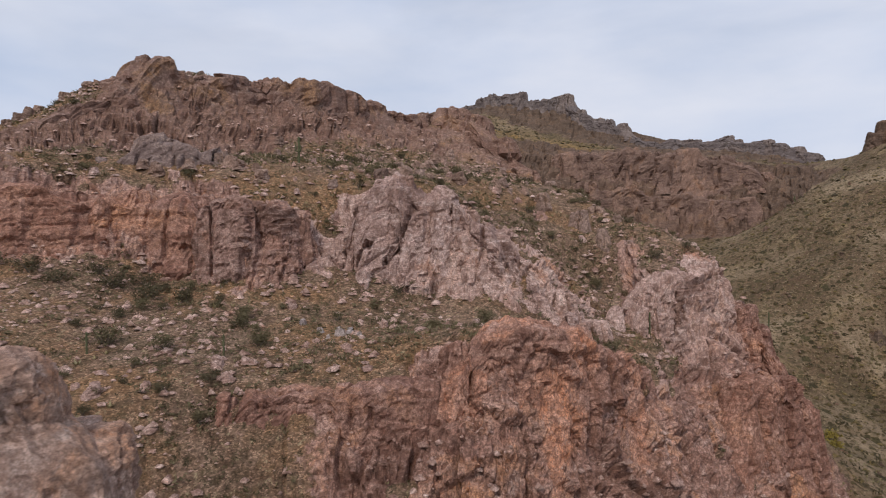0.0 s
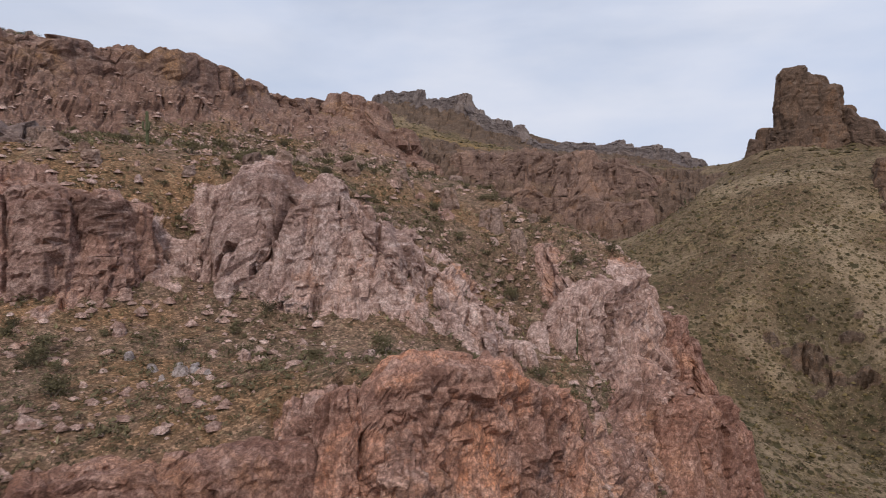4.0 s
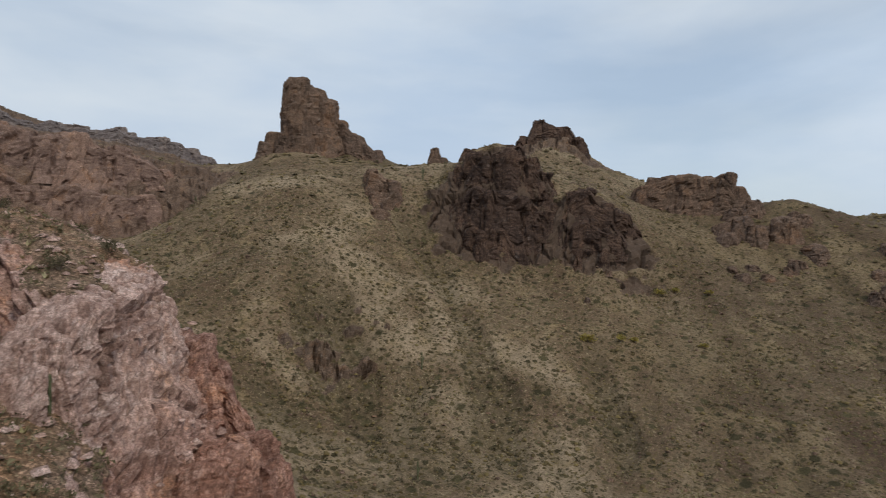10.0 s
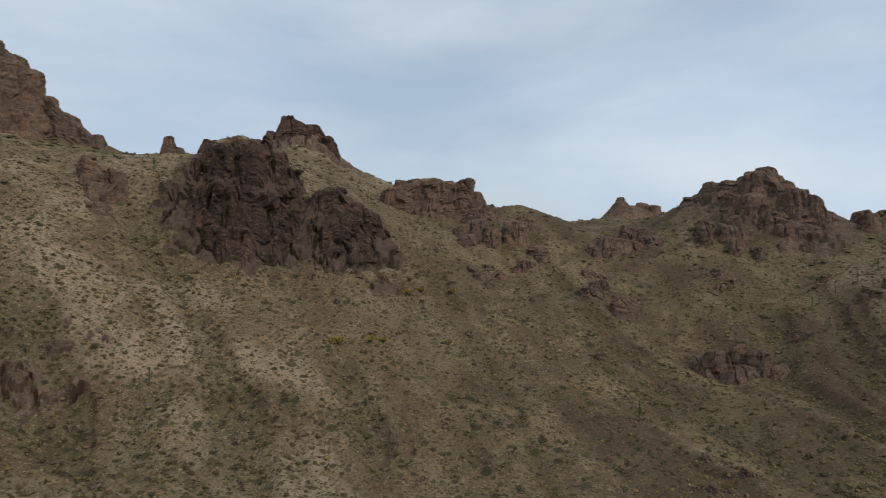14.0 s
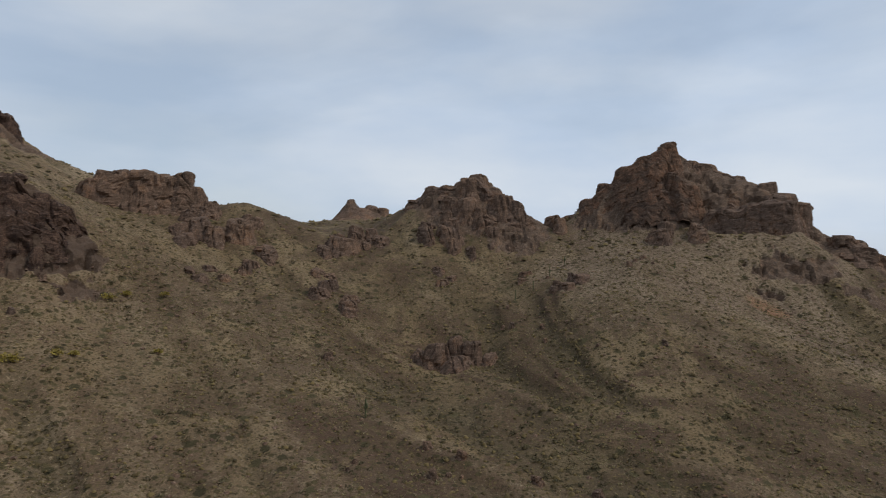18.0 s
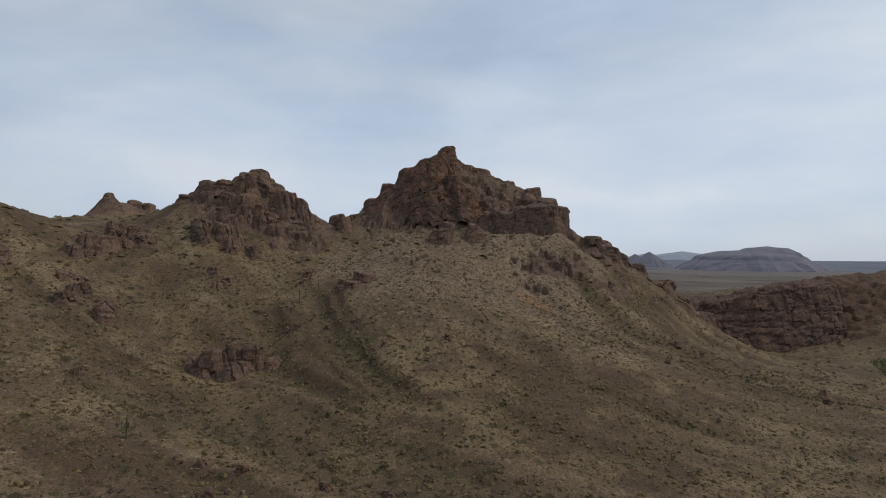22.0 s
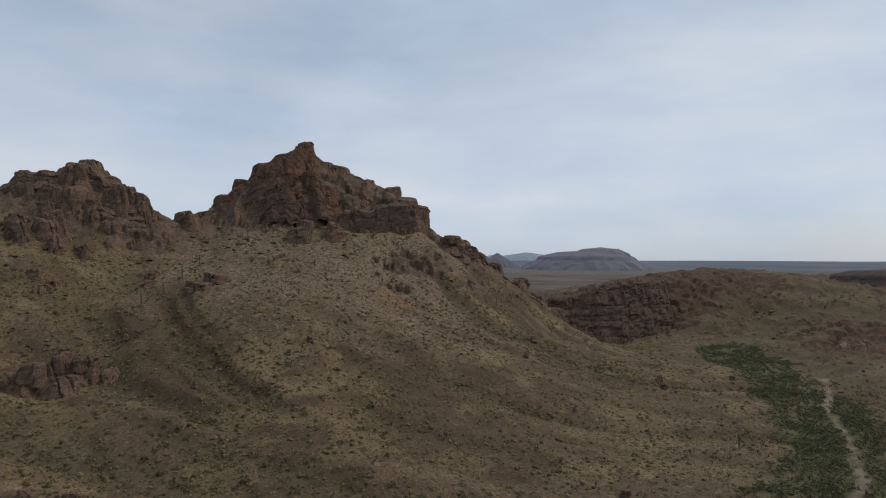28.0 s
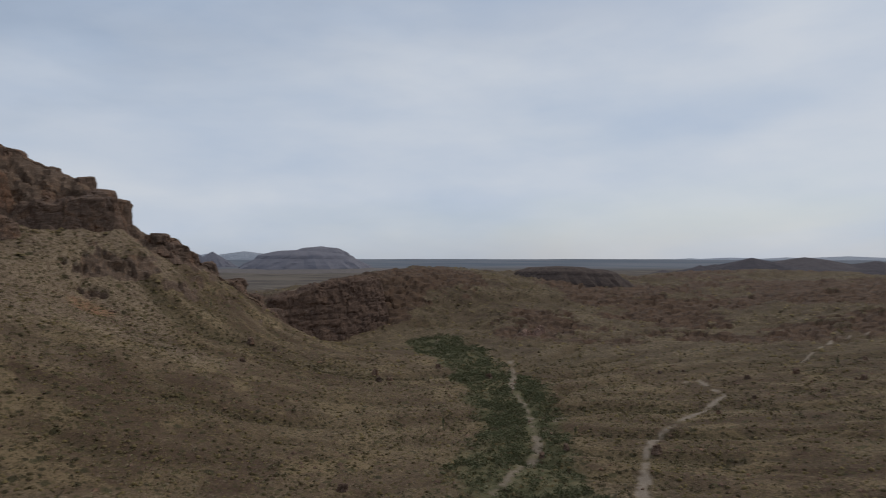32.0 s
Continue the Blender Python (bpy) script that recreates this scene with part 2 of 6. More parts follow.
# ---- the lie of the land: crest, foot and valley lines (x, y, z) ----
LINES = {
    "hill crest": [(-140, 60, 100), (-95, 95, 106), (-74, 119, 118), (-60, 135, 133), (-53, 143, 139), (-41, 154, 140), (-23, 163, 142),
                   (-14, 175, 140), (-4, 186, 138), (8, 193, 137), (18, 197, 138), (26, 190, 133), (31, 182, 126), (37, 168, 116)],
    "hill back": [(-190, 110, 110), (-110, 190, 115), (-40, 230, 118), (20, 250, 118), (60, 250, 112)],
    "upper cliff foot": [(-90, 88, 108), (-66, 110, 116), (-50, 124, 121), (-30, 136, 122), (-10, 150, 123), (6, 165, 124), (20, 168, 122)],
    "middle terrace": [(-75, 94, 112), (-50, 108, 114), (-30, 112, 114), (-14, 110, 112), (2, 114, 112), (16, 120, 112), (28, 132, 112)],
    "middle cliff foot": [(-100, 82, 99), (-70, 88, 99), (-45, 95, 98), (-33, 98, 97.5), (-27, 92.5, 95.5), (-16, 91, 95)],
    "bench": [(-60, 72, 92), (-36, 78, 91), (-13, 79, 90.5), (-2, 77, 90), (11, 77, 90.5)],
    "bench rim": [(-75, 60, 86), (-50, 60, 84.5), (-32, 60, 83.5), (-21, 63, 84), (-12, 66.5, 85.5), (3, 64, 86.5), (10, 63.5, 90), (17, 68, 87), (26, 72, 83.5), (34, 80, 82), (44, 88, 82), (52, 94, 81.5)],
    "cliff foot": [(-75, 42, 77), (-45, 43, 75.5), (-30, 45, 74), (-19, 49, 70), (-8, 50, 63), (2, 48, 60), (16, 50, 58), (30, 58, 54), (44, 70, 52), (58, 82, 52), (70, 96, 54), (78, 112, 58), (86, 130, 60)],
    "spur crest": [(37, 150, 113), (38, 135, 112), (40, 122, 108), (46, 113, 103.5), (51, 107, 99.5), (57, 105, 92), (62, 104.5, 85), (66, 103, 76), (70, 101, 66)],
    "middle cliff top": [(-78, 94, 108), (-55, 100, 109), (-31, 103.5, 107), (-22, 98.5, 106), (-15.5, 100, 106)],
    "near fin": [(-34, 24, 74), (-24, 26, 80), (-17, 29, 80), (-11, 32, 70)],
    "outcrop top": [(276, 213, 132), (281, 204, 147), (282, 196, 146), (284, 186, 148), (292, 181, 144), (297, 175, 138), (303, 168, 125), (296, 159, 127), (297, 151, 128), (300, 144, 121), (306, 138, 117), (315, 130, 109)],
    "outcrop foot": [(259, 202, 106), (264, 193, 103), (265, 186, 98), (265, 176, 96), (274, 172, 98), (279, 166, 101), (284, 160, 101), (277, 151, 94), (278, 144, 93), (281, 137, 93), (287, 131, 94), (295, 124, 95)],
    "butte apron": [(314, 308, 166), (316, 292, 160)],
    "crag spine": [(-7, 104, 109), (-2, 100, 109), (4, 97.5, 108.5), (9, 96, 106.5), (15, 94.5, 102), (21, 92, 96.5), (26, 88, 91), (29, 84, 87)],
    "crag foot": [(-7, 95, 97), (-1, 91.5, 95.5), (7, 89, 94), (14, 86.5, 92), (20, 83, 89), (25, 79, 86)],
    "rib crest": [(36, 93.5, 90.5), (40, 96.5, 96), (45, 101.5, 97.5)],
    "rib foot": [(38, 89.5, 87), (43, 92.5, 88.5), (48, 96.5, 89.5)],
    "crag gully": [(-11.5, 90, 93.5), (-11, 95, 97.5), (-11, 100, 102), (-11.5, 105, 107), (-12, 109, 111)],
    "spur hollow": [(20, 105, 101), (27, 104, 95.5), (33, 107, 92.5), (31, 99, 92), (34, 93.5, 89)],
    "spur back": [(52, 135, 98), (60, 122, 88), (70, 118, 74), (58, 160, 95), (70, 190, 88)],
    "thalweg": [(130, 345, 104), (132, 300, 92), (124, 250, 78), (112, 205, 64), (112, 170, 54), (122, 130, 44), (134, 90, 36), (140, 40, 31), (138, -20, 28), (130, -80, 25),
                (112, -150, 22), (97, -195, 21), (104, -232, 20.5), (128, -284, 21), (139, -327, 22), (178, -365, 23), (223, -410, 23), (262, -418, 24), (305, -412, 25), (350, -400, 27), (409, -449, 28), (470, -420, 24)],
    "below the camera": [(60, 60, 42), (40, 20, 44), (0, 20, 48), (-50, 20, 58), (60, -60, 34), (0, -60, 42), (-70, -60, 60), (40, -140, 26), (-10, -150, 32), (-90, -180, 50)],
    "far gorge cliffs top": [(45, 395, 168), (95, 425, 165), (127, 432, 164), (143, 427, 164), (159, 421, 164), (186, 410, 162), (204, 401, 158), (216, 395, 154), (230, 387, 147)],
    "far gorge cliffs foot": [(60, 365, 128), (100, 392, 126), (114, 391, 124), (129, 386, 118), (143, 380, 114), (167, 371, 109), (184, 363, 109), (196, 357, 110), (209, 352, 113)],
    "gorge side": [(90, 300, 112), (60, 290, 118)],
    "orange slope": [(60, 470, 190), (120, 480, 180), (190, 460, 166), (250, 440, 158)],
    "tower ridge": [(-20, 690, 238), (40, 690, 247), (76, 686, 246), (100, 683, 254), (124, 658, 252), (147, 643, 241), (167, 618, 238), (182, 593, 214), (204, 582, 209), (222, 555, 191), (243, 538, 186), (279, 518, 183), (307, 492, 176), (327, 470, 161), (335, 430, 157)],
    "tower foot": [(100, 600, 216), (150, 560, 198), (190, 520, 182)],
    "butte foot": [(262, 330, 156), (272, 318, 156), (300, 305, 158), (312, 286, 154), (313, 262, 150), (308, 240, 148), (314, 224, 148), (328, 208, 150)],
    "butte back": [(300, 350, 158), (340, 330, 150), (380, 300, 140)],
    "butte slope": [(223, 262, 129), (190, 217, 94), (171, 228, 92), (156, 212, 76), (205, 300, 128), (172, 275, 101)],
    "outcrop slope": [(245, 225, 113), (239, 126, 67), (287, 113, 80), (160, 175, 48), (181, 110, 40), (210, 160, 68)],
    "dome ridge": [(360, 225, 152), (399, 244, 165), (412, 241, 175), (422, 231, 186), (430, 215, 179), (432, 196, 158), (432, 165, 144), (392, 146, 125), (396, 128, 124), (398, 109, 123), (396, 99, 121), (408, 75, 128), (419, 49, 119), (428, 30, 112), (430, 0, 114)],
    "cone": [(500, 60, 112), (540, 20, 124), (579, 4, 130), (590, -25, 126), (540, -60, 116)],
    "lower outcrops": [(358, 30, 88), (366, 62, 100), (350, 90, 96), (320, 40, 76), (294, -14, 50), (256, 40, 52)],
    "hill": [(431, -27, 133), (430, -38, 141), (424, -47, 141), (415, -64, 147), (405, -77, 134), (396, -96, 116), (386, -58, 110), (392, -30, 110), (372, -70, 94)],
    "peak": [(407, -112, 115.5), (403, -134, 133.5), (393, -154, 153.5), (379, -173, 164.5), (387, -193, 154.5), (389, -210, 153.5), (376, -226, 141.5), (350, -228, 130.5), (338, -226, 122.5)],
    "peak foot": [(386, -116, 110), (366, -142, 114), (352, -162, 113), (334, -232, 107), (326, -258, 102), (324, -280, 88), (303, -300, 68), (302, -318, 52)],
    "shoulder terrace": [(366, -185, 129.3), (365, -195, 132.5), (361, -205, 133.2), (354, -216, 134.3), (346, -226, 132.3)],
    "block foot": [(351, -168, 113.4), (344, -178, 110.6), (337, -187, 108.8), (331, -200, 110.4), (323, -217, 110.4)],
    "peak back": [(440, -120, 105), (450, -200, 95), (420, -270, 70), (390, -310, 40)],
    "talus": [(314, -118, 92), (262, -92, 68), (202, -40, 38), (180, -60, 34), (296, -180, 72), (240, -150, 54), (172, -100, 29), (280, -232, 66), (268, -280, 46), (220, -240, 36), (176, -190, 28), (212, -330, 27)],
    "gorge hills": [(375, -412, 59), (367, -430, 63), (359, -453, 67), (342, -482, 71), (334, -509, 76), (325, -558, 80), (298, -613, 77), (274, -622, 73), (239, -675, 73)],
    "gorge hill flank": [(353, -410, 44), (344, -422, 35), (325, -434, 35), (319, -471, 39), (294, -473, 37), (255, -458, 32), (230, -520, 40), (190, -560, 44), (160, -500, 29), (180, -640, 52), (120, -560, 32), (450, -520, 48)],
    "south rise": [(90, -420, 24), (40, -350, 24), (-20, -330, 28), (-80, -420, 36), (-120, -560, 48), (0, -520, 30), (40, -640, 40), (-60, -760, 52), (100, -760, 52), (-160, -300, 55)],
    "south hills": [(420, -760, 70), (312, -976, 60), (292, -1012, 71), (245, -1043, 73), (187, -1032, 69), (166, -1004, 55), (50, -912, 59), (-21, -1010, 66), (-58, -1037, 70), (-85, -1004, 65), (-132, -1048, 69), (-181, -1039, 66), (-214, -980, 59), (-400, -900, 62)],
    "outer rim": [(-300, -500, 70), (-250, -100, 85), (-300, 200, 110), (-200, 500, 160), (200, 900, 200), (500, 700, 160), (700, 300, 110), (800, 0, 95), (700, -300, 70), (620, -520, 35), (560, -800, 40), (0, -1500, 30), (900, -1000, 28)],
}


def along(line, step):
    """Points along a line at even steps."""
    pts = np.array(line, float)
    out = [pts[:1]]
    for a, b in zip(pts, pts[1:]):
        n = max(1, int(np.hypot(*(b - a)[:2]) / step))
        out.append(a + (b - a) * (np.arange(1, n + 1) / n)[:, None])
    return np.concatenate(out)


SCATTERED = {"spur hollow", "below the camera", "gorge side", "butte slope", "outcrop slope", "cone", "lower outcrops", "hill", "talus", "gorge hill flank", "south rise", "outer rim", "spur back", "tower foot"}


def dip(x, y):
    """The land dips gently to the north-east."""
    return -0.01047 * (x + y)


def fit_land():
    pts = []
    for name, line in LINES.items():
        if name in SCATTERED:
            pts.append(np.array(line, float))
        else:
            far = abs(line[0][1]) > 330
            pts.append(along(line, 24 if far else 6 if max(abs(p[0]) for p in line) < 95 else 10))
    pts = np.concatenate(pts)
    pts[:, 2] += dip(pts[:, 0], pts[:, 1])
    xy = pts[:, :2]
    d = np.sqrt(((xy[:, None] - xy[None]) ** 2).sum(-1) + 4.0)
    n = len(pts)
    a = np.zeros((n + 1, n + 1))
    a[:n, :n] = d - 0.6 * np.eye(n)
    a[n, :n] = a[:n, n] = 1
    w = np.linalg.solve(a, np.r_[pts[:, 2], 0])
    return xy, w


LAND_XY, LAND_W = fit_land()


def land(xy):
    """Height of the bare land, before rock relief."""
    out = np.empty(len(xy))
    cx, cy, w = (v.astype(np.float32) for v in (LAND_XY[:, 0], LAND_XY[:, 1], LAND_W[:-1]))
    for k in range(0, len(xy), 8000):
        q = xy[k:k + 8000].astype(np.float32)
        d = q[:, :1] - cx
        d *= d
        e = q[:, 1:] - cy
        e *= e
        d += e
        d += np.float32(4.0)
        np.sqrt(d, out=d)
        out[k:k + 8000] = d @ w + LAND_W[-1]
    far = np.hypot(xy[:, 0] - 100, xy[:, 1])
    plain = 26 + np.clip((far - 1500) / 3300, 0, 1) * 50 + 6 * fbm(np.c_[xy / 400, 0 * far], 3, 5)
    m = np.clip((far - 950) / 450, 0, 1)
    m = m * m * (3 - 2 * m)
    north = np.clip(xy[:, 1] / 400, 0, 1)
    return out * (1 - m) + m * (plain + north * 40)


# ---- how water runs off the land ----
RUN_X, RUN_Y, RUN_STEP = np.arange(-240.0, 760.0, 2.0), np.arange(-720.0, 760.0, 2.0), 2.0


def from_net(field, xy):
    """A field over the run-off net, read between its points."""
    u = np.clip((xy[:, 0] - RUN_X[0]) / RUN_STEP, 0, len(RUN_X) - 1.001)
    v = np.clip((xy[:, 1] - RUN_Y[0]) / RUN_STEP, 0, len(RUN_Y) - 1.001)
    i, j = u.astype(np.int32), v.astype(np.int32)
    a, b = u - i, v - j
    return field[i, j] * (1 - a) * (1 - b) + field[i + 1, j] * a * (1 - b) + field[i, j + 1] * (1 - a) * b + field[i + 1, j + 1] * a * b


def run_off():
    """Broad and narrow streaks down the fall of the slopes, in units of their spread."""
    X, Y = np.meshgrid(RUN_X[::2], RUN_Y[::2], indexing="ij")
    h = land(np.c_[X.ravel(), Y.ravel()]).reshape(X.shape)
    for _ in range(8):
        h = 0.25 * (np.roll(h, 1, 0) + np.roll(h, -1, 0) + np.roll(h, 1, 1) + np.roll(h, -1, 1))
    gx, gy = np.gradient(h, 4.0)
    # the fans of the south side spread towards the wash
    fan = smooth01(-Y, -60, 60) * smooth01(X, 90, 160)
    gx, gy = gx + 0.10 * fan, gy + 0.30 * fan
    k = np.maximum(np.hypot(gx, gy), 0.06)
    gx, gy = (np.repeat(np.repeat(-g / k, 2, 0), 2, 1)[:len(RUN_X), :len(RUN_Y)] for g in (gx, gy))
    X, Y = np.meshgrid(RUN_X, RUN_Y, indexing="ij")
    flat = np.c_[X.ravel(), Y.ravel()]
    made = []
    for size, step, seed in ((13.0, 7.0, 401), (5.5, 4.5, 405)):
        grain = vnoise(np.c_[flat / size, 0 * flat[:, 0]], seed).reshape(X.shape)
        total = grain.ravel().copy()
        for way in (1, -1):
            q = flat.copy()
            for n in range(9):
                q += way * step * np.c_[from_net(gx, q), from_net(gy, q)]
                total += from_net(grain, q)
        total -= total.mean()
        made.append((total / total.std()).reshape(X.shape))
    return made


STREAK_BROAD, STREAK_FINE = run_off()

# ---- ground ----
CENTRE = np.array([4.0, -6.0])
N_R = 430
AZ = np.concatenate([np.linspace(-48, 62, 850), np.linspace(62, 198, 600)[1:], np.linspace(198, 312, 60)[1:]])
N_FINE = 1449
N_AZ = len(AZ)


def build_net():
    az = np.radians(AZ)
    # coarse net, to spread the rows by the length of the slope
    rr = np.geomspace(2, 4900, 1000)
    nc = 320
    caz = np.radians(np.linspace(-48, 312, nc))
    A, R = np.meshgrid(caz, rr, indexing="ij")
    xy = np.stack([CENTRE[0] + np.sin(A) * R, CENTRE[1] + np.cos(A) * R], -1)
    h = land(xy.reshape(-1, 2)).reshape(A.shape)
    dl = np.sqrt(np.diff(R, axis=1) ** 2 * 0.10 + (1.7 * np.diff(h, axis=1)) ** 2) / np.maximum(R[:, 1:], 45)
    dl += 0.0022 * np.minimum(1, R[:, 1:] / 60)
    dl *= np.where(R[:, 1:] < 700, 1.0, 0.55)
    c = np.concatenate([np.zeros((nc, 1)), np.cumsum(dl, 1)], 1)
    c /= c[:, -1:]
    k = np.exp(-np.linspace(-2, 2, 13) ** 2)
    k /= k.sum()
    pad = np.pad(c, ((6, 6), (0, 0)), mode="wrap")
    c = sum(k[i] * pad[i:i + nc] for i in range(13))
    s = np.linspace(0, 1, N_R)
    rows = np.stack([np.interp(s, c[i], rr) for i in range(nc)])
    at = (AZ + 48) / 360 * (nc - 1)
    full = np.stack([np.interp(at, np.arange(nc), rows[:, j]) for j in range(N_R)], 1)
    full[-1] = full[0]
    return az, full


def grid_normals(P):
    du = np.gradient(P, axis=0)
    dv = np.gradient(P, axis=1)
    n = np.cross(du, dv)
    n /= np.linalg.norm(n, axis=-1, keepdims=True) + 1e-9
    n[n[..., 2] < 0] *= -1
    return n


def mesh_from_grid(name, P, closed=False):
    """A mesh of quads from an array of rows of points."""
    nu, nv = P.shape[:2]
    idx = np.arange(nu * nv).reshape(nu, nv)
    if closed:
        a, b = idx, np.roll(idx, -1, 0)
        q = np.stack([a[:, :-1], b[:, :-1], b[:, 1:], a[:, 1:]], -1).reshape(-1, 4)
    else:
        q = np.stack([idx[:-1, :-1], idx[1:, :-1], idx[1:, 1:], idx[:-1, 1:]], -1).reshape(-1, 4)
    return quick_mesh(name, P.reshape(-1, 3), q)


def quick_mesh(name, verts, faces):
    me = bpy.data.meshes.new(name)
    k = faces.shape[1]
    me.vertices.add(len(verts))
    me.vertices.foreach_set("co", np.ascontiguousarray(verts, np.float32).ravel())
    me.loops.add(faces.size)
    me.loops.foreach_set("vertex_index", np.ascontiguousarray(faces, np.int32).ravel())
    me.polygons.add(len(faces))
    me.polygons.foreach_set("loop_start", np.arange(0, faces.size, k, dtype=np.int32))
    me.update(calc_edges=True)
    me.validate()
    return me


def shade(me, smooth=True):
    me.polygons.foreach_set("use_smooth", np.full(len(me.polygons), smooth))


def put_attribute(me, name, values):
    at = me.attributes.new(name, "FLOAT", "POINT")
    at.data.foreach_set("value", np.ascontiguousarray(values, np.float32).ravel())


def gullies(xy):
    """Runnels down the slopes, with hummocks between them."""
    z0 = np.zeros(len(xy))
    r = np.hypot(xy[:, 0] - 20, xy[:, 1] - 20)
    wob = 9 * np.c_[fbm(np.c_[xy / 22, z0], 3, 31) - 0.5, fbm(np.c_[xy / 22, z0 + 9], 3, 32) - 0.5]
    rel = -2.6 * smooth01(-from_net(STREAK_BROAD, xy + wob), 0.5, 2.2) - 1.1 * smooth01(-from_net(STREAK_FINE, xy + wob), 0.7, 2.2)
    rel = rel + 0.9 * smooth01(from_net(STREAK_BROAD, xy + wob), 0.3, 2.0)
    south = smooth01(-xy[:, 1], 400, 560)
    return rel * smooth01(r, 110, 190) * (1 - south) + 1.6 * (fbm(np.c_[xy / 16, z0], 3, 35) - 0.5) + south * (13 * (fbm(np.c_[xy / 85, z0], 4, 39) - 0.5))


# ---- materials ----
def node_material(name):
    m = bpy.data.materials.new(name)
    m.use_nodes = True
    nt = m.node_tree
    b = nt.nodes["Principled BSDF"]
    b.inputs["Roughness"].default_value = 0.95
    b.inputs["Specular IOR Level"].default_value = 0.15
    return m, nt, b


def tex_noise(nt, vec, scale, detail=6.0, rough=0.6, distort=0.0):
    n = nt.nodes.new("ShaderNodeTexNoise")
    n.inputs["Scale"].default_value = scale
    n.inputs["Detail"].default_value = detail
    n.inputs["Roughness"].default_value = rough
    n.inputs["Distortion"].default_value = distort
    nt.links.new(vec, n.inputs["Vector"])
    return n.outputs["Fac"]


def ramp(nt, fac, stops):
    r = nt.nodes.new("ShaderNodeValToRGB")
    e = r.color_ramp.elements
    while len(e) < len(stops):
        e.new(0.5)
    for el, (p, c) in zip(e, stops):
        el.position = p
        el.color = (*c, 1) if len(c) == 3 else c
    nt.links.new(fac, r.inputs["Fac"])
    return r.outputs["Color"]


def grey(nt, fac, a, b):
    return ramp(nt, fac, [(a, (0, 0, 0)), (b, (1, 1, 1))])


def mixc(nt, fac, a, b, mode="MIX"):
    m = nt.nodes.new("ShaderNodeMix")
    m.data_type = "RGBA"
    m.blend_type = mode
    if isinstance(fac, float):
        m.inputs["Factor"].default_value = fac
    else:
        nt.links.new(fac, m.inputs["Factor"])
    for s, v in (("A", a), ("B", b)):
        if isinstance(v, tuple):
            m.inputs[s].default_value = (*v, 1)
        else:
            nt.links.new(v, m.inputs[s])
    return m.outputs["Result"]


def attribute(nt, name):
    a = nt.nodes.new("ShaderNodeAttribute")
    a.attribute_name = name
    return a.outputs["Fac"]


def mapped(nt, scale, rot=(0, 0, 0)):
    g = nt.nodes.new("ShaderNodeNewGeometry")
    mp = nt.nodes.new("ShaderNodeMapping")
    mp.inputs["Scale"].default_value = scale
    mp.inputs["Rotation"].default_value = rot
    nt.links.new(g.outputs["Position"], mp.inputs["Vector"])
    return mp.outputs["Vector"]


def bump(nt, b, height, strength, dist):
    n = nt.nodes.new("ShaderNodeBump")
    n.inputs["Strength"].default_value = strength
    n.inputs["Distance"].default_value = dist
    nt.links.new(height, n.inputs["Height"])
    nt.links.new(n.outputs["Normal"], b.inputs["Normal"])


def rough_height(nt):
    """Fine relief at two scales: knobs and grit."""
    iso = mapped(nt, (1, 1, 1))
    return mixc(nt, 0.4, tex_noise(nt, iso, 2.1, 5, 0.6), tex_noise(nt, iso, 8.0, 6, 0.75))


def grit(nt, c, scale, low, high):
    """Small chips and crystals, lighter and darker than the mass."""
    g = ramp(nt, tex_noise(nt, mapped(nt, (1, 1, 1)), scale, 6, 0.85), [(0.38, (low,) * 3), (0.5, (1, 1, 1)), (0.62, (high,) * 3)])
    return mixc(nt, 1.0, c, g, "MULTIPLY")


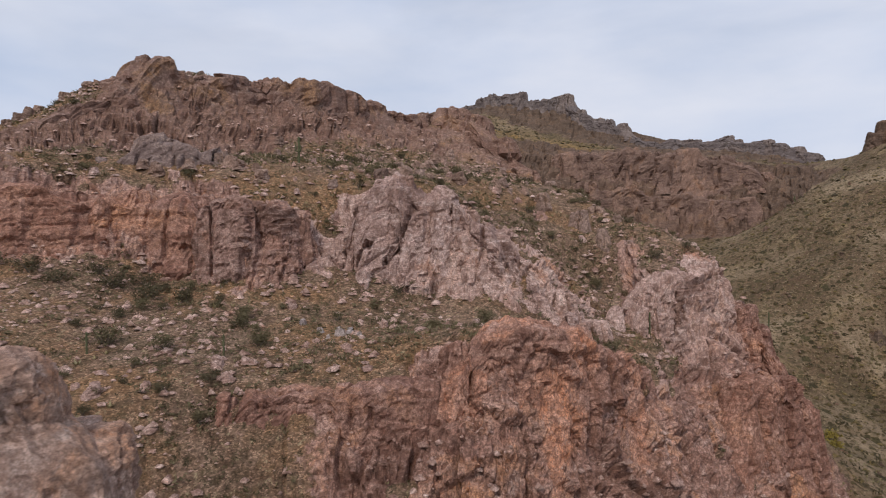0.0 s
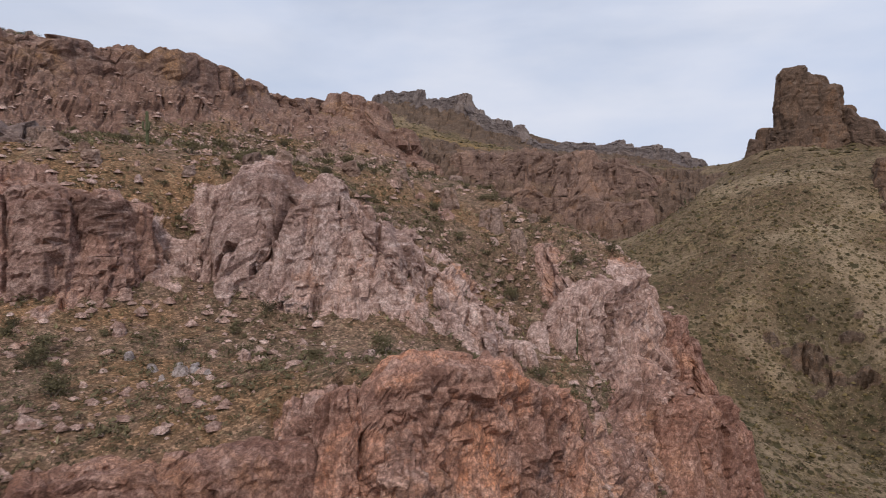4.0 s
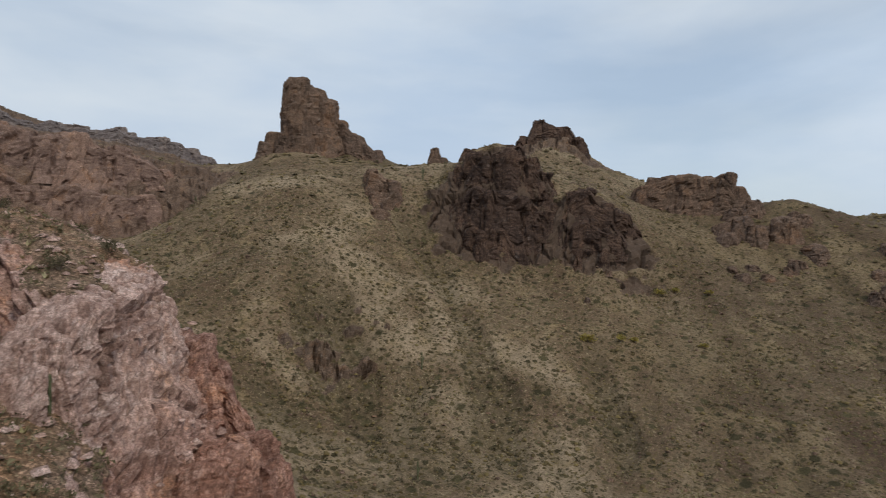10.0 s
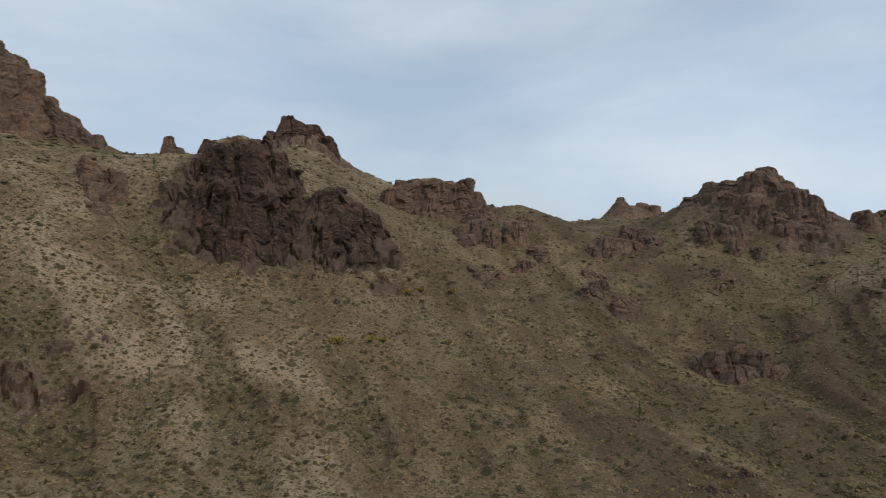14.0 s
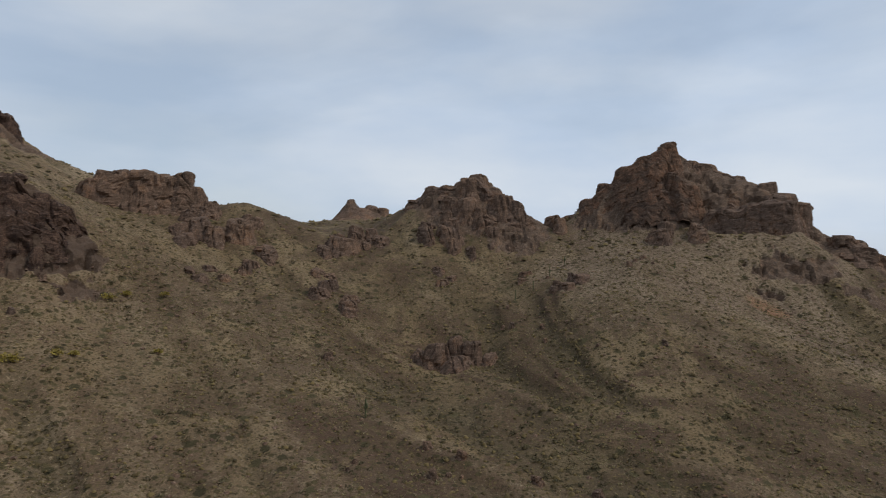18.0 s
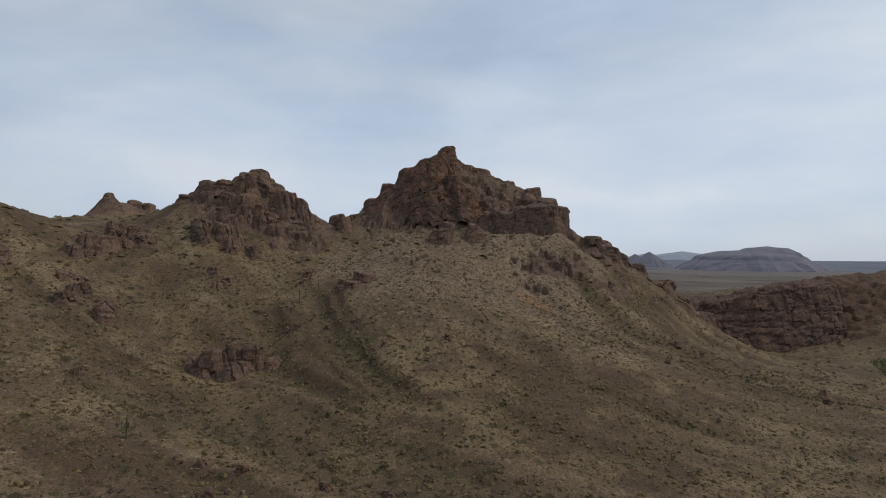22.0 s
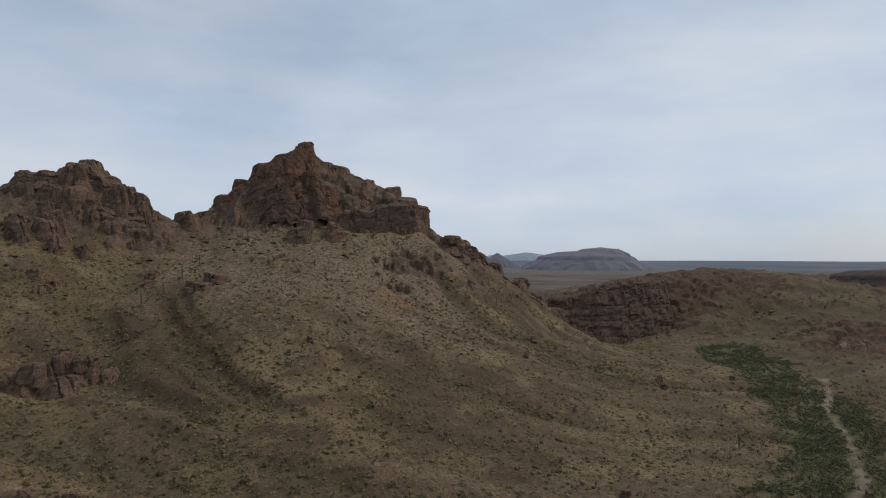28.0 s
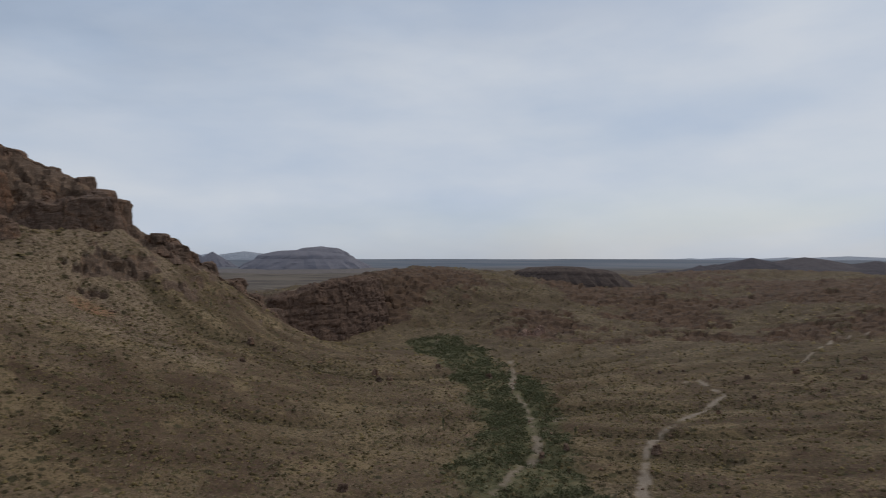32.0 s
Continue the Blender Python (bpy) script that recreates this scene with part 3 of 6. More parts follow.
def rock_colour(nt, pale, mid, dark, warm, warm_amount=0.66):
    """Weathered rock: broad tones, streaks down the face, bedding and warm stains."""
    iso = mapped(nt, (1, 1, 1))
    drip = mapped(nt, (1, 1, 0.22))
    bed = mapped(nt, (0.25, 0.25, 1.6), (0.35, -0.25, 0))
    c = ramp(nt, tex_noise(nt, iso, 0.11, 8, 0.62, 0.4), [(0.32, dark), (0.48, mid), (0.66, pale)])
    c = mixc(nt, grey(nt, tex_noise(nt, drip, 0.55, 6, 0.6), 0.52, 0.72), c, dark)
    c = mixc(nt, grey(nt, tex_noise(nt, bed, 0.9, 6, 0.65), 0.5, 0.7), c, pale)
    stain = ramp(nt, tex_noise(nt, iso, 0.11, 7, 0.68, 0.6), [(warm_amount - 0.07, (0, 0, 0)), (warm_amount + 0.07, (0.7, 0.7, 0.7))])
    c = mixc(nt, stain, c, warm)
    c = mixc(nt, grey(nt, tex_noise(nt, iso, 0.35, 8, 0.75), 0.58, 0.7), c, mixc(nt, 0.35, pale, (0.5, 0.46, 0.43)))
    fine = tex_noise(nt, iso, 2.1, 9, 0.76)
    c = mixc(nt, grey(nt, fine, 0.43, 0.55), mixc(nt, 0.68, c, dark), c)
    c = mixc(nt, grey(nt, tex_noise(nt, iso, 1.2, 9, 0.78), 0.54, 0.63), c, mixc(nt, 0.55, c, pale))
    c = mixc(nt, grey(nt, tex_noise(nt, mapped(nt, (0.5, 0.5, 3.2), (0.3, -0.2, 0)), 1.2, 6, 0.7), 0.57, 0.63), c, mixc(nt, 0.45, c, dark))
    vor = nt.nodes.new("ShaderNodeTexVoronoi")
    vor.feature = "DISTANCE_TO_EDGE"
    vor.inputs["Scale"].default_value = 0.34
    warp = nt.nodes.new("ShaderNodeVectorMath")
    warp.operation = "ADD"
    wn = nt.nodes.new("ShaderNodeTexNoise")
    wn.inputs["Scale"].default_value = 0.25
    wn.inputs["Detail"].default_value = 5.0
    nt.links.new(iso, wn.inputs["Vector"])
    big = nt.nodes.new("ShaderNodeVectorMath")
    big.operation = "SCALE"
    big.inputs["Scale"].default_value = 5.0
    nt.links.new(wn.outputs["Color"], big.inputs[0])
    nt.links.new(mapped(nt, (1, 1, 0.45)), warp.inputs[0])
    nt.links.new(big.outputs["Vector"], warp.inputs[1])
    nt.links.new(warp.outputs["Vector"], vor.inputs["Vector"])
    c = mixc(nt, ramp(nt, vor.outputs["Distance"], [(0.0, (0.8, 0.8, 0.8)), (0.07, (0, 0, 0))]), c, mixc(nt, 0.55, c, dark))
    small = nt.nodes.new("ShaderNodeTexVoronoi")
    small.feature = "DISTANCE_TO_EDGE"
    small.inputs["Scale"].default_value = 1.15
    nt.links.new(warp.outputs["Vector"], small.inputs["Vector"])
    c = mixc(nt, ramp(nt, small.outputs["Distance"], [(0.0, (0.75, 0.75, 0.75)), (0.09, (0, 0, 0))]), c, mixc(nt, 0.6, c, dark))
    c = mixc(nt, grey(nt, tex_noise(nt, iso, 4.6, 5, 0.8), 0.53, 0.6), c, mixc(nt, 0.6, c, dark))
    return grit(nt, c, 5.5, 0.55, 1.25)


def make_rock(name, pale, mid, dark, warm, warm_amount=0.66):
    m, nt, b = node_material(name)
    c = rock_colour(nt, pale, mid, dark, warm, warm_amount)
    info = nt.nodes.new("ShaderNodeObjectInfo")
    tint = ramp(nt, info.outputs["Random"], [(0.0, (0.86, 0.86, 0.88)), (1.0, (1.08, 1.04, 1.0))])
    c = mixc(nt, 1.0, c, tint, "MULTIPLY")
    nt.links.new(c, b.inputs["Base Color"])
    bump(nt, b, rough_height(nt), 1.0, 0.34)
    return m


ROCK_PINK = make_rock("pink_rhyolite", (0.86, 0.68, 0.60), (0.68, 0.475, 0.40), (0.235, 0.142, 0.112), (0.60, 0.27, 0.13), 0.63)
ROCK_ROSE = make_rock("rose_tuff", (0.70, 0.50, 0.415), (0.50, 0.305, 0.242), (0.175, 0.098, 0.073), (0.56, 0.26, 0.14), 0.63)
ROCK_ORANGE = make_rock("orange_stained_tuff", (0.78, 0.53, 0.43), (0.58, 0.345, 0.262), (0.19, 0.10, 0.076), (0.78, 0.32, 0.14), 0.55)
ROCK_RED = make_rock("red_tuff", (0.66, 0.43, 0.34), (0.46, 0.25, 0.183), (0.175, 0.09, 0.066), (0.66, 0.31, 0.14), 0.6)
ROCK_BROWN = make_rock("brown_varnished_rock", (0.31, 0.215, 0.158), (0.185, 0.12, 0.087), (0.078, 0.054, 0.039), (0.28, 0.145, 0.075), 0.58)
ROCK_GREY = make_rock("grey_ridge_rock", (0.36, 0.31, 0.28), (0.24, 0.195, 0.175), (0.12, 0.095, 0.09), (0.34, 0.20, 0.10), 0.66)
ROCK_DARK = make_rock("dark_basalt", (0.21, 0.132, 0.093), (0.105, 0.066, 0.048), (0.034, 0.023, 0.019), (0.19, 0.10, 0.06), 0.66)
ROCK_RUST = make_rock("rust_brown_rock", (0.46, 0.32, 0.25), (0.32, 0.208, 0.158), (0.13, 0.083, 0.066), (0.42, 0.22, 0.11), 0.6)
ROCK_SUMMIT = make_rock("brown_red_summit_rock", (0.48, 0.345, 0.28), (0.335, 0.205, 0.158), (0.15, 0.09, 0.07), (0.47, 0.25, 0.09), 0.58)
ROCK_HILL = make_rock("weathered_pink_brown_rock", (0.56, 0.42, 0.34), (0.42, 0.29, 0.23), (0.17, 0.11, 0.085), (0.45, 0.26, 0.14), 0.62)
ROCK_MAUVE = make_rock("grey_mauve_rock", (0.49, 0.385, 0.33), (0.37, 0.272, 0.23), (0.18, 0.13, 0.118), (0.42, 0.25, 0.15), 0.64)
ROCK_FIN = make_rock("warm_pink_jointed_rock", (0.80, 0.64, 0.56), (0.66, 0.48, 0.405), (0.28, 0.18, 0.14), (0.56, 0.26, 0.12), 0.55)
ROCK_PEAK = make_rock("red_brown_peak_rock", (0.25, 0.17, 0.118), (0.15, 0.093, 0.063), (0.058, 0.039, 0.029), (0.27, 0.13, 0.07), 0.53)
# grey-violet of this far hill rock is distance haze painted in
ROCK_DUSK = make_rock("dark_hill_haze_tinted", (0.13, 0.115, 0.12), (0.10, 0.088, 0.094), (0.075, 0.068, 0.076), (0.12, 0.095, 0.09), 0.68)
ROCK_GORGE = make_rock("dark_red_gorge_rock", (0.22, 0.152, 0.112), (0.145, 0.092, 0.066), (0.066, 0.043, 0.033), (0.19, 0.108, 0.066), 0.6)
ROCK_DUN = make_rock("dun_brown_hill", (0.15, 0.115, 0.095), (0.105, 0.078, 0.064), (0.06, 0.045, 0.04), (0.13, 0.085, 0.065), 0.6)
# skirt, faint and far rock: base colours greyed and blued to stand for haze
ROCK_SKIRT = make_rock("tan_talus_haze_tinted", (0.24, 0.205, 0.18), (0.19, 0.165, 0.15), (0.13, 0.118, 0.115), (0.21, 0.175, 0.15), 0.68)
ROCK_FAINT = make_rock("far_range_haze_tinted", (0.40, 0.43, 0.48), (0.36, 0.39, 0.44), (0.31, 0.34, 0.39), (0.36, 0.38, 0.42), 0.7)
ROCK_FAR = make_rock("far_rock_haze_tinted", (0.30, 0.29, 0.31), (0.21, 0.205, 0.23), (0.15, 0.15, 0.18), (0.23, 0.20, 0.20), 0.68)


def spots(nt, vec, scale, radius, share):
    """Round tufts, one to a cell: where they stand, and a chance number for each."""
    v = nt.nodes.new("ShaderNodeTexVoronoi")
    v.inputs["Scale"].default_value = scale
    nt.links.new(vec, v.inputs["Vector"])
    sep = nt.nodes.new("ShaderNodeSeparateColor")
    nt.links.new(v.outputs["Color"], sep.inputs["Color"])
    grow = nt.nodes.new("ShaderNodeMath")
    grow.operation = "MULTIPLY_ADD"
    grow.inputs[1].default_value = 0.55
    nt.links.new(tex_noise(nt, vec, scale * 4, 4, 0.7), grow.inputs[0])
    nt.links.new(v.outputs["Distance"], grow.inputs[2])
    here = ramp(nt, grow.outputs[0], [(radius + 0.22, (1, 1, 1)), (radius + 0.34, (0, 0, 0))])
    return mixc(nt, grey(nt, sep.outputs["Red"], 1 - share - 0.02, 1 - share), (0, 0, 0), here), sep.outputs["Green"]


def make_ground():
    m, nt, b = node_material("desert_ground")
    iso = mapped(nt, (1, 1, 1))
    soil = ramp(nt, tex_noise(nt, iso, 0.022, 7, 0.62, 0.4), [(0.36, (0.118, 0.074, 0.045)), (0.5, (0.175, 0.118, 0.071)), (0.6, (0.315, 0.233, 0.152))])
    # dry grass in patches, pale gravel, dark litter
    soil = mixc(nt, grey(nt, tex_noise(nt, iso, 0.09, 8, 0.7), 0.53, 0.66), soil, (0.262, 0.186, 0.098))
    soil = mixc(nt, grey(nt, tex_noise(nt, iso, 0.6, 9, 0.8), 0.54, 0.66), soil, (0.30, 0.232, 0.15))
    soil = mixc(nt, grey(nt, tex_noise(nt, iso, 0.4, 8, 0.75), 0.53, 0.64), soil, (0.075, 0.062, 0.034))
    south = mixc(nt, grey(nt, tex_noise(nt, iso, 0.05, 8, 0.7), 0.4, 0.62), (0.092, 0.058, 0.036), (0.21, 0.15, 0.084))
    south = mixc(nt, grey(nt, tex_noise(nt, iso, 0.8, 6, 0.8), 0.53, 0.6), south, (0.04, 0.034, 0.02))
    south = mixc(nt, grey(nt, tex_noise(nt, mapped(nt, (0.8, 1.1, 1)), 0.6, 6, 0.8), 0.57, 0.64), south, (0.235, 0.19, 0.13))
    south = mixc(nt, grey(nt, tex_noise(nt, iso, 0.011, 6, 0.65, 0.5), 0.47, 0.57), south, mixc(nt, 0.75, south, (0.07, 0.04, 0.028)))
    south = mixc(nt, grey(nt, tex_noise(nt, iso, 0.03, 7, 0.7, 0.5), 0.51, 0.6), south, (0.19, 0.135, 0.074))
    beyond = mixc(nt, grey(nt, tex_noise(nt, iso, 0.018, 7, 0.68, 0.5), 0.42, 0.58), (0.066, 0.046, 0.034), (0.122, 0.09, 0.06))
    beyond = mixc(nt, grey(nt, tex_noise(nt, iso, 0.16, 7, 0.75), 0.5, 0.6), beyond, (0.05, 0.042, 0.025))
    south = mixc(nt, mixc(nt, attribute(nt, "gorge"), (0, 0, 0), (0.6, 0.6, 0.6)), south, beyond)
    soil = mixc(nt, attribute(nt, "south"), soil, south)
    talus = mixc(nt, grey(nt, tex_noise(nt, iso, 0.5, 8, 0.8), 0.42, 0.6), (0.14, 0.096, 0.064), (0.31, 0.232, 0.168))
    soil = mixc(nt, attribute(nt, "talus"), soil, talus)
    soil = mixc(nt, attribute(nt, "ochre"), soil, (0.27, 0.13, 0.07))
    soil = mixc(nt, attribute(nt, "gold"), soil, mixc(nt, grey(nt, tex_noise(nt, iso, 0.12, 7, 0.7), 0.45, 0.6), (0.20, 0.125, 0.055), (0.38, 0.225, 0.06)))
    straw = mixc(nt, grey(nt, tex_noise(nt, iso, 0.5, 6, 0.75), 0.42, 0.6), (0.175, 0.122, 0.069), (0.37, 0.285, 0.182))
    clump, _ = spots(nt, iso, 0.42, 0.4, 0.62)
    strip = mixc(nt, attribute(nt, "strip"), (0, 0, 0), mixc(nt, 0.55, clump, (0.5, 0.5, 0.5)))
    soil = mixc(nt, mixc(nt, attribute(nt, "south"), strip, mixc(nt, 0.12, strip, (0, 0, 0))), soil, straw)
    soil = mixc(nt, mixc(nt, 0.62, attribute(nt, "bare"), (0, 0, 0)), soil, mixc(nt, grey(nt, tex_noise(nt, iso, 0.3, 6, 0.75), 0.42, 0.6), (0.07, 0.047, 0.026), (0.16, 0.10, 0.054)))
    soil = mixc(nt, attribute(nt, "runnel"), soil, (0.085, 0.072, 0.042))
    pink = mixc(nt, grey(nt, tex_noise(nt, iso, 0.3, 9, 0.78), 0.4, 0.62), (0.165, 0.10, 0.064), (0.295, 0.198, 0.138))
    pink = mixc(nt, grey(nt, tex_noise(nt, iso, 0.07, 6, 0.65), 0.48, 0.6), pink, (0.265, 0.155, 0.084))
    chips = nt.nodes.new("ShaderNodeTexVoronoi")
    chips.inputs["Scale"].default_value = 5.0
    nt.links.new(mapped(nt, (1.0, 1.3, 1.6)), chips.inputs["Vector"])
    tone = nt.nodes.new("ShaderNodeSeparateColor")
    nt.links.new(chips.outputs["Color"], tone.inputs["Color"])
    pink = mixc(nt, 1.0, pink, ramp(nt, tone.outputs["Red"], [(0.0, (0.6, 0.6, 0.6)), (0.7, (1.0, 1.0, 1.0)), (0.97, (1.9, 1.9, 1.95))]), "MULTIPLY")
    pink = grit(nt, pink, 2.6, 0.6, 1.3)
    soil = mixc(nt, attribute(nt, "redness"), soil, pink)
    soil = mixc(nt, grey(nt, tex_noise(nt, iso, 1.3, 5, 0.8), 0.55, 0.61), soil, (0.06, 0.048, 0.026))
    soil = mixc(nt, grey(nt, tex_noise(nt, mapped(nt, (1.1, 0.9, 1.2)), 1.1, 5, 0.8), 0.58, 0.64), soil, mixc(nt, attribute(nt, "south"), (0.36, 0.28, 0.17), (0.19, 0.147, 0.092)))
    for scale, radius, share, lo, hi in ((0.85, 0.36, 0.55, (0.055, 0.04, 0.019), (0.14, 0.104, 0.048)), (0.42, 0.36, 0.42, (0.044, 0.035, 0.017), (0.10, 0.078, 0.038)), (0.2, 0.3, 0.22, (0.044, 0.036, 0.018), (0.09, 0.074, 0.036))):
        where, chance = spots(nt, iso, scale, radius, share)
        tuft = mixc(nt, chance, lo, hi)
        soil = mixc(nt, mixc(nt, attribute(nt, "redness"), where, mixc(nt, 0.7, where, (0, 0, 0))), soil, tuft)
    soil = grit(nt, soil, 1.6, 0.68, 1.3)
    rp = rock_colour(nt, (0.86, 0.68, 0.60), (0.68, 0.475, 0.40), (0.235, 0.142, 0.112), (0.60, 0.27, 0.13), 0.6)
    rd = rock_colour(nt, (0.71, 0.48, 0.39), (0.50, 0.285, 0.215), (0.145, 0.077, 0.057), (0.76, 0.36, 0.16), 0.57)
    rp = mixc(nt, attribute(nt, "deep"), rp, rd)
    rb = rock_colour(nt, (0.27, 0.19, 0.132), (0.165, 0.11, 0.076), (0.075, 0.051, 0.037), (0.26, 0.135, 0.07), 0.6)
    rb = mixc(nt, attribute(nt, "dark"), rb, (0.085, 0.058, 0.042))
    rb = mixc(nt, attribute(nt, "gorge"), rb, mixc(nt, grey(nt, tex_noise(nt, iso, 0.12, 7, 0.7), 0.4, 0.62), (0.05, 0.031, 0.02), (0.12, 0.071, 0.043)))
    rs = rock_colour(nt, (0.48, 0.325, 0.255), (0.335, 0.195, 0.145), (0.14, 0.082, 0.06), (0.45, 0.25, 0.10), 0.61)
    rp = mixc(nt, attribute(nt, "crest"), rp, rs)
    rock = mixc(nt, attribute(nt, "redness"), rb, rp)
    edge = nt.nodes.new("ShaderNodeMath")
    edge.operation = "ADD"
    nt.links.new(attribute(nt, "rock"), edge.inputs[0])
    nt.links.new(tex_noise(nt, iso, 0.35, 6, 0.7), edge.inputs[1])
    c = mixc(nt, grey(nt, edge.outputs[0], 0.93, 1.1), soil, rock)
    green = mixc(nt, grey(nt, tex_noise(nt, iso, 0.2, 6, 0.7), 0.4, 0.6), (0.06, 0.075, 0.03), (0.13, 0.13, 0.065))
    c = mixc(nt, attribute(nt, "thicket"), c, green)
    c = mixc(nt, attribute(nt, "track"), c, mixc(nt, tex_noise(nt, iso, 0.6, 5), (0.19, 0.15, 0.112), (0.29, 0.238, 0.185)))
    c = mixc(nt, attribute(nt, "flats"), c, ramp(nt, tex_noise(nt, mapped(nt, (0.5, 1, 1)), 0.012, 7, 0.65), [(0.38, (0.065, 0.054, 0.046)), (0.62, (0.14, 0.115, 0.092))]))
    # far plain: blue of the distance haze painted into the ground colour
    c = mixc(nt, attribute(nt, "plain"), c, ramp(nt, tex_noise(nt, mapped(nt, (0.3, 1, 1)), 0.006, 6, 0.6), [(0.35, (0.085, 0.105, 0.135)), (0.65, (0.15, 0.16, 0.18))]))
    nt.links.new(c, b.inputs["Base Color"])
    bump(nt, b, rough_height(nt), 1.0, 0.3)
    return m


GROUND = make_ground()


def make_leaf(name, a, c, d):
    m, nt, b = node_material(name)
    iso = mapped(nt, (1, 1, 1))
    g = nt.nodes.new("ShaderNodeNewGeometry")
    col = ramp(nt, g.outputs["Random Per Island"], [(0.0, a), (0.5, c), (1.0, d)])
    col = mixc(nt, grey(nt, tex_noise(nt, iso, 5.0, 4), 0.35, 0.65), mixc(nt, 0.4, col, (0.03, 0.03, 0.015)), col)
    nt.links.new(col, b.inputs["Base Color"])
    b.inputs["Roughness"].default_value = 0.8
    return m


LEAF_OLIVE = make_leaf("olive_foliage", (0.12, 0.099, 0.052), (0.165, 0.138, 0.074), (0.22, 0.185, 0.105))
LEAF_DARK = make_leaf("dark_foliage", (0.072, 0.06, 0.034), (0.102, 0.086, 0.047), (0.14, 0.116, 0.064))
LEAF_SCRUB = make_leaf("mixed_scrub_foliage", (0.07, 0.05, 0.024), (0.125, 0.091, 0.04), (0.22, 0.16, 0.068))
LEAF_DRY = make_leaf("dry_grass", (0.24, 0.20, 0.09), (0.32, 0.27, 0.135), (0.38, 0.33, 0.19))
LEAF_YELLOW = make_leaf("yellow_flowering_foliage", (0.30, 0.22, 0.05), (0.36, 0.28, 0.06), (0.28, 0.23, 0.08))
LEAF_THICKET = make_leaf("green_thicket_foliage", (0.10, 0.108, 0.054), (0.15, 0.152, 0.077), (0.20, 0.19, 0.106))
BARK, _nt, _b = node_material("grey_brown_bark")
_nt.links.new(ramp(_nt, tex_noise(_nt, mapped(_nt, (1, 1, 0.3)), 8.0), [(0.35, (0.09, 0.07, 0.05)), (0.65, (0.19, 0.155, 0.115))]), _b.inputs["Base Color"])
CACTUS, _nt, _b = node_material("grey_green_cactus_skin")
_nt.links.new(ramp(_nt, tex_noise(_nt, mapped(_nt, (1, 1, 0.25)), 5.0), [(0.35, (0.075, 0.085, 0.045)), (0.65, (0.15, 0.155, 0.085))]), _b.inputs["Base Color"])


# ---- the ground sheet ----
WASH = [(150, -372), (137, -330), (129, -294), (111, -254), (102, -225), (96, -206), (92, -193), (95, -164), (98, -130), (95, -90)]
WASH_ARM = [(90, -290), (93, -262), (95, -245), (98, -222), (93, -195)]
WASH_HEAD = [(232, -455), (225, -430), (212, -385), (203, -354)]
TRAIL = [(42, -330), (35, -332), (24, -294), (36, -263), (51, -230), (55, -202), (54, -157), (50, -120), (40, -80)]
TRAIL_B = [(-190, -520), (-120, -480), (-53, -456), (-26, -394), (-22, -385)]
THICKET = [(226, -428), (192, -380), (160, -338), (130, -286), (110, -236), (97, -190), (88, -150), (84, -120)]


def line_distance(xy, line):
    out = np.full(len(xy), 1e9)
    pts = along([(x, y, 0) for x, y in line], 4)[:, :2]
    lo, hi = pts.min(0) - 60, pts.max(0) + 60
    k = np.where(((xy > lo) & (xy < hi)).all(1))[0]
    for s in range(0, len(k), 20000):
        q = xy[k[s:s + 20000]]
        out[k[s:s + 20000]] = np.sqrt(((q[:, None] - pts[None]) ** 2).sum(-1)).min(1)
    return out


def redness(xy):
    """Pink and red rock of the near hill, giving way to brown across the valley."""
    d = np.hypot((xy[:, 0] - 0) / 95, (xy[:, 1] - 100) / 120)
    gorge = np.exp(-((xy[:, 0] - 170) / 90) ** 2 - ((xy[:, 1] - 400) / 60) ** 2) * 0.3
    return np.clip(1 - smooth01(d, 0.75, 1.15) + gorge, 0, 1)


# bare rock: the line it follows, its half width, where it ends, how bare
OUTCROP = [(266, 204), (273, 192), (277, 181), (286, 171), (287, 156), (289, 146), (297, 136)]
ROCKY = [([(-20, 690), (76, 686), (124, 658), (182, 593), (222, 555), (279, 518), (327, 470)], 22, 78, 0.85),
         ([(112, 420), (160, 408), (200, 388), (224, 374)], 24, 46, 1.0),
         (OUTCROP, 3, 12, 1.0),
         ([(-95, 95), (-70, 112), (-50, 128), (-35, 142), (-15, 155), (5, 172), (22, 185)], 4, 20, 0.9),
         ([(353, -412), (335, -440), (325, -480), (310, -540), (280, -600)], 26, 60, 0.75),
         ([(404, 242), (420, 233), (430, 214)], 16, 34, 1.0), ([(428, -40), (415, -62), (402, -82)], 14, 34, 0.8), ([(396, -150), (378, -178), (352, -215), (328, -260)], 14, 32, 0.8)]


# slopes of grass and scree between the crags: the line, half width, where they end
GRASSY = [([(-11.5, 88), (-11, 95), (-11, 101), (-12, 109)], 1.2, 3.4), ([(-55, 108), (-30, 112), (2, 114), (16, 120), (28, 132)], 4, 10),
          ([(20, 105), (27, 104), (33, 107), (31, 99), (34, 92)], 3.5, 8), ([(-14, 134), (-4, 142), (8, 152), (18, 150), (30, 138)], 8, 17),
          ([(-70, 52), (-45, 52), (-28, 54), (-22, 60)], 12, 18), ([(36, 122), (32, 112), (24, 110)], 4, 9)]


def bare_rock(flat):
    wob = fbm(np.c_[flat / 16, 0 * flat[:, 0]], 4, 141) - 0.5
    out = np.zeros(len(flat))
    for line, inner, outer, amount in ROCKY:
        out = np.maximum(out, amount * smooth01(line_distance(flat, line) + 34 * wob, outer, inner))
    return out


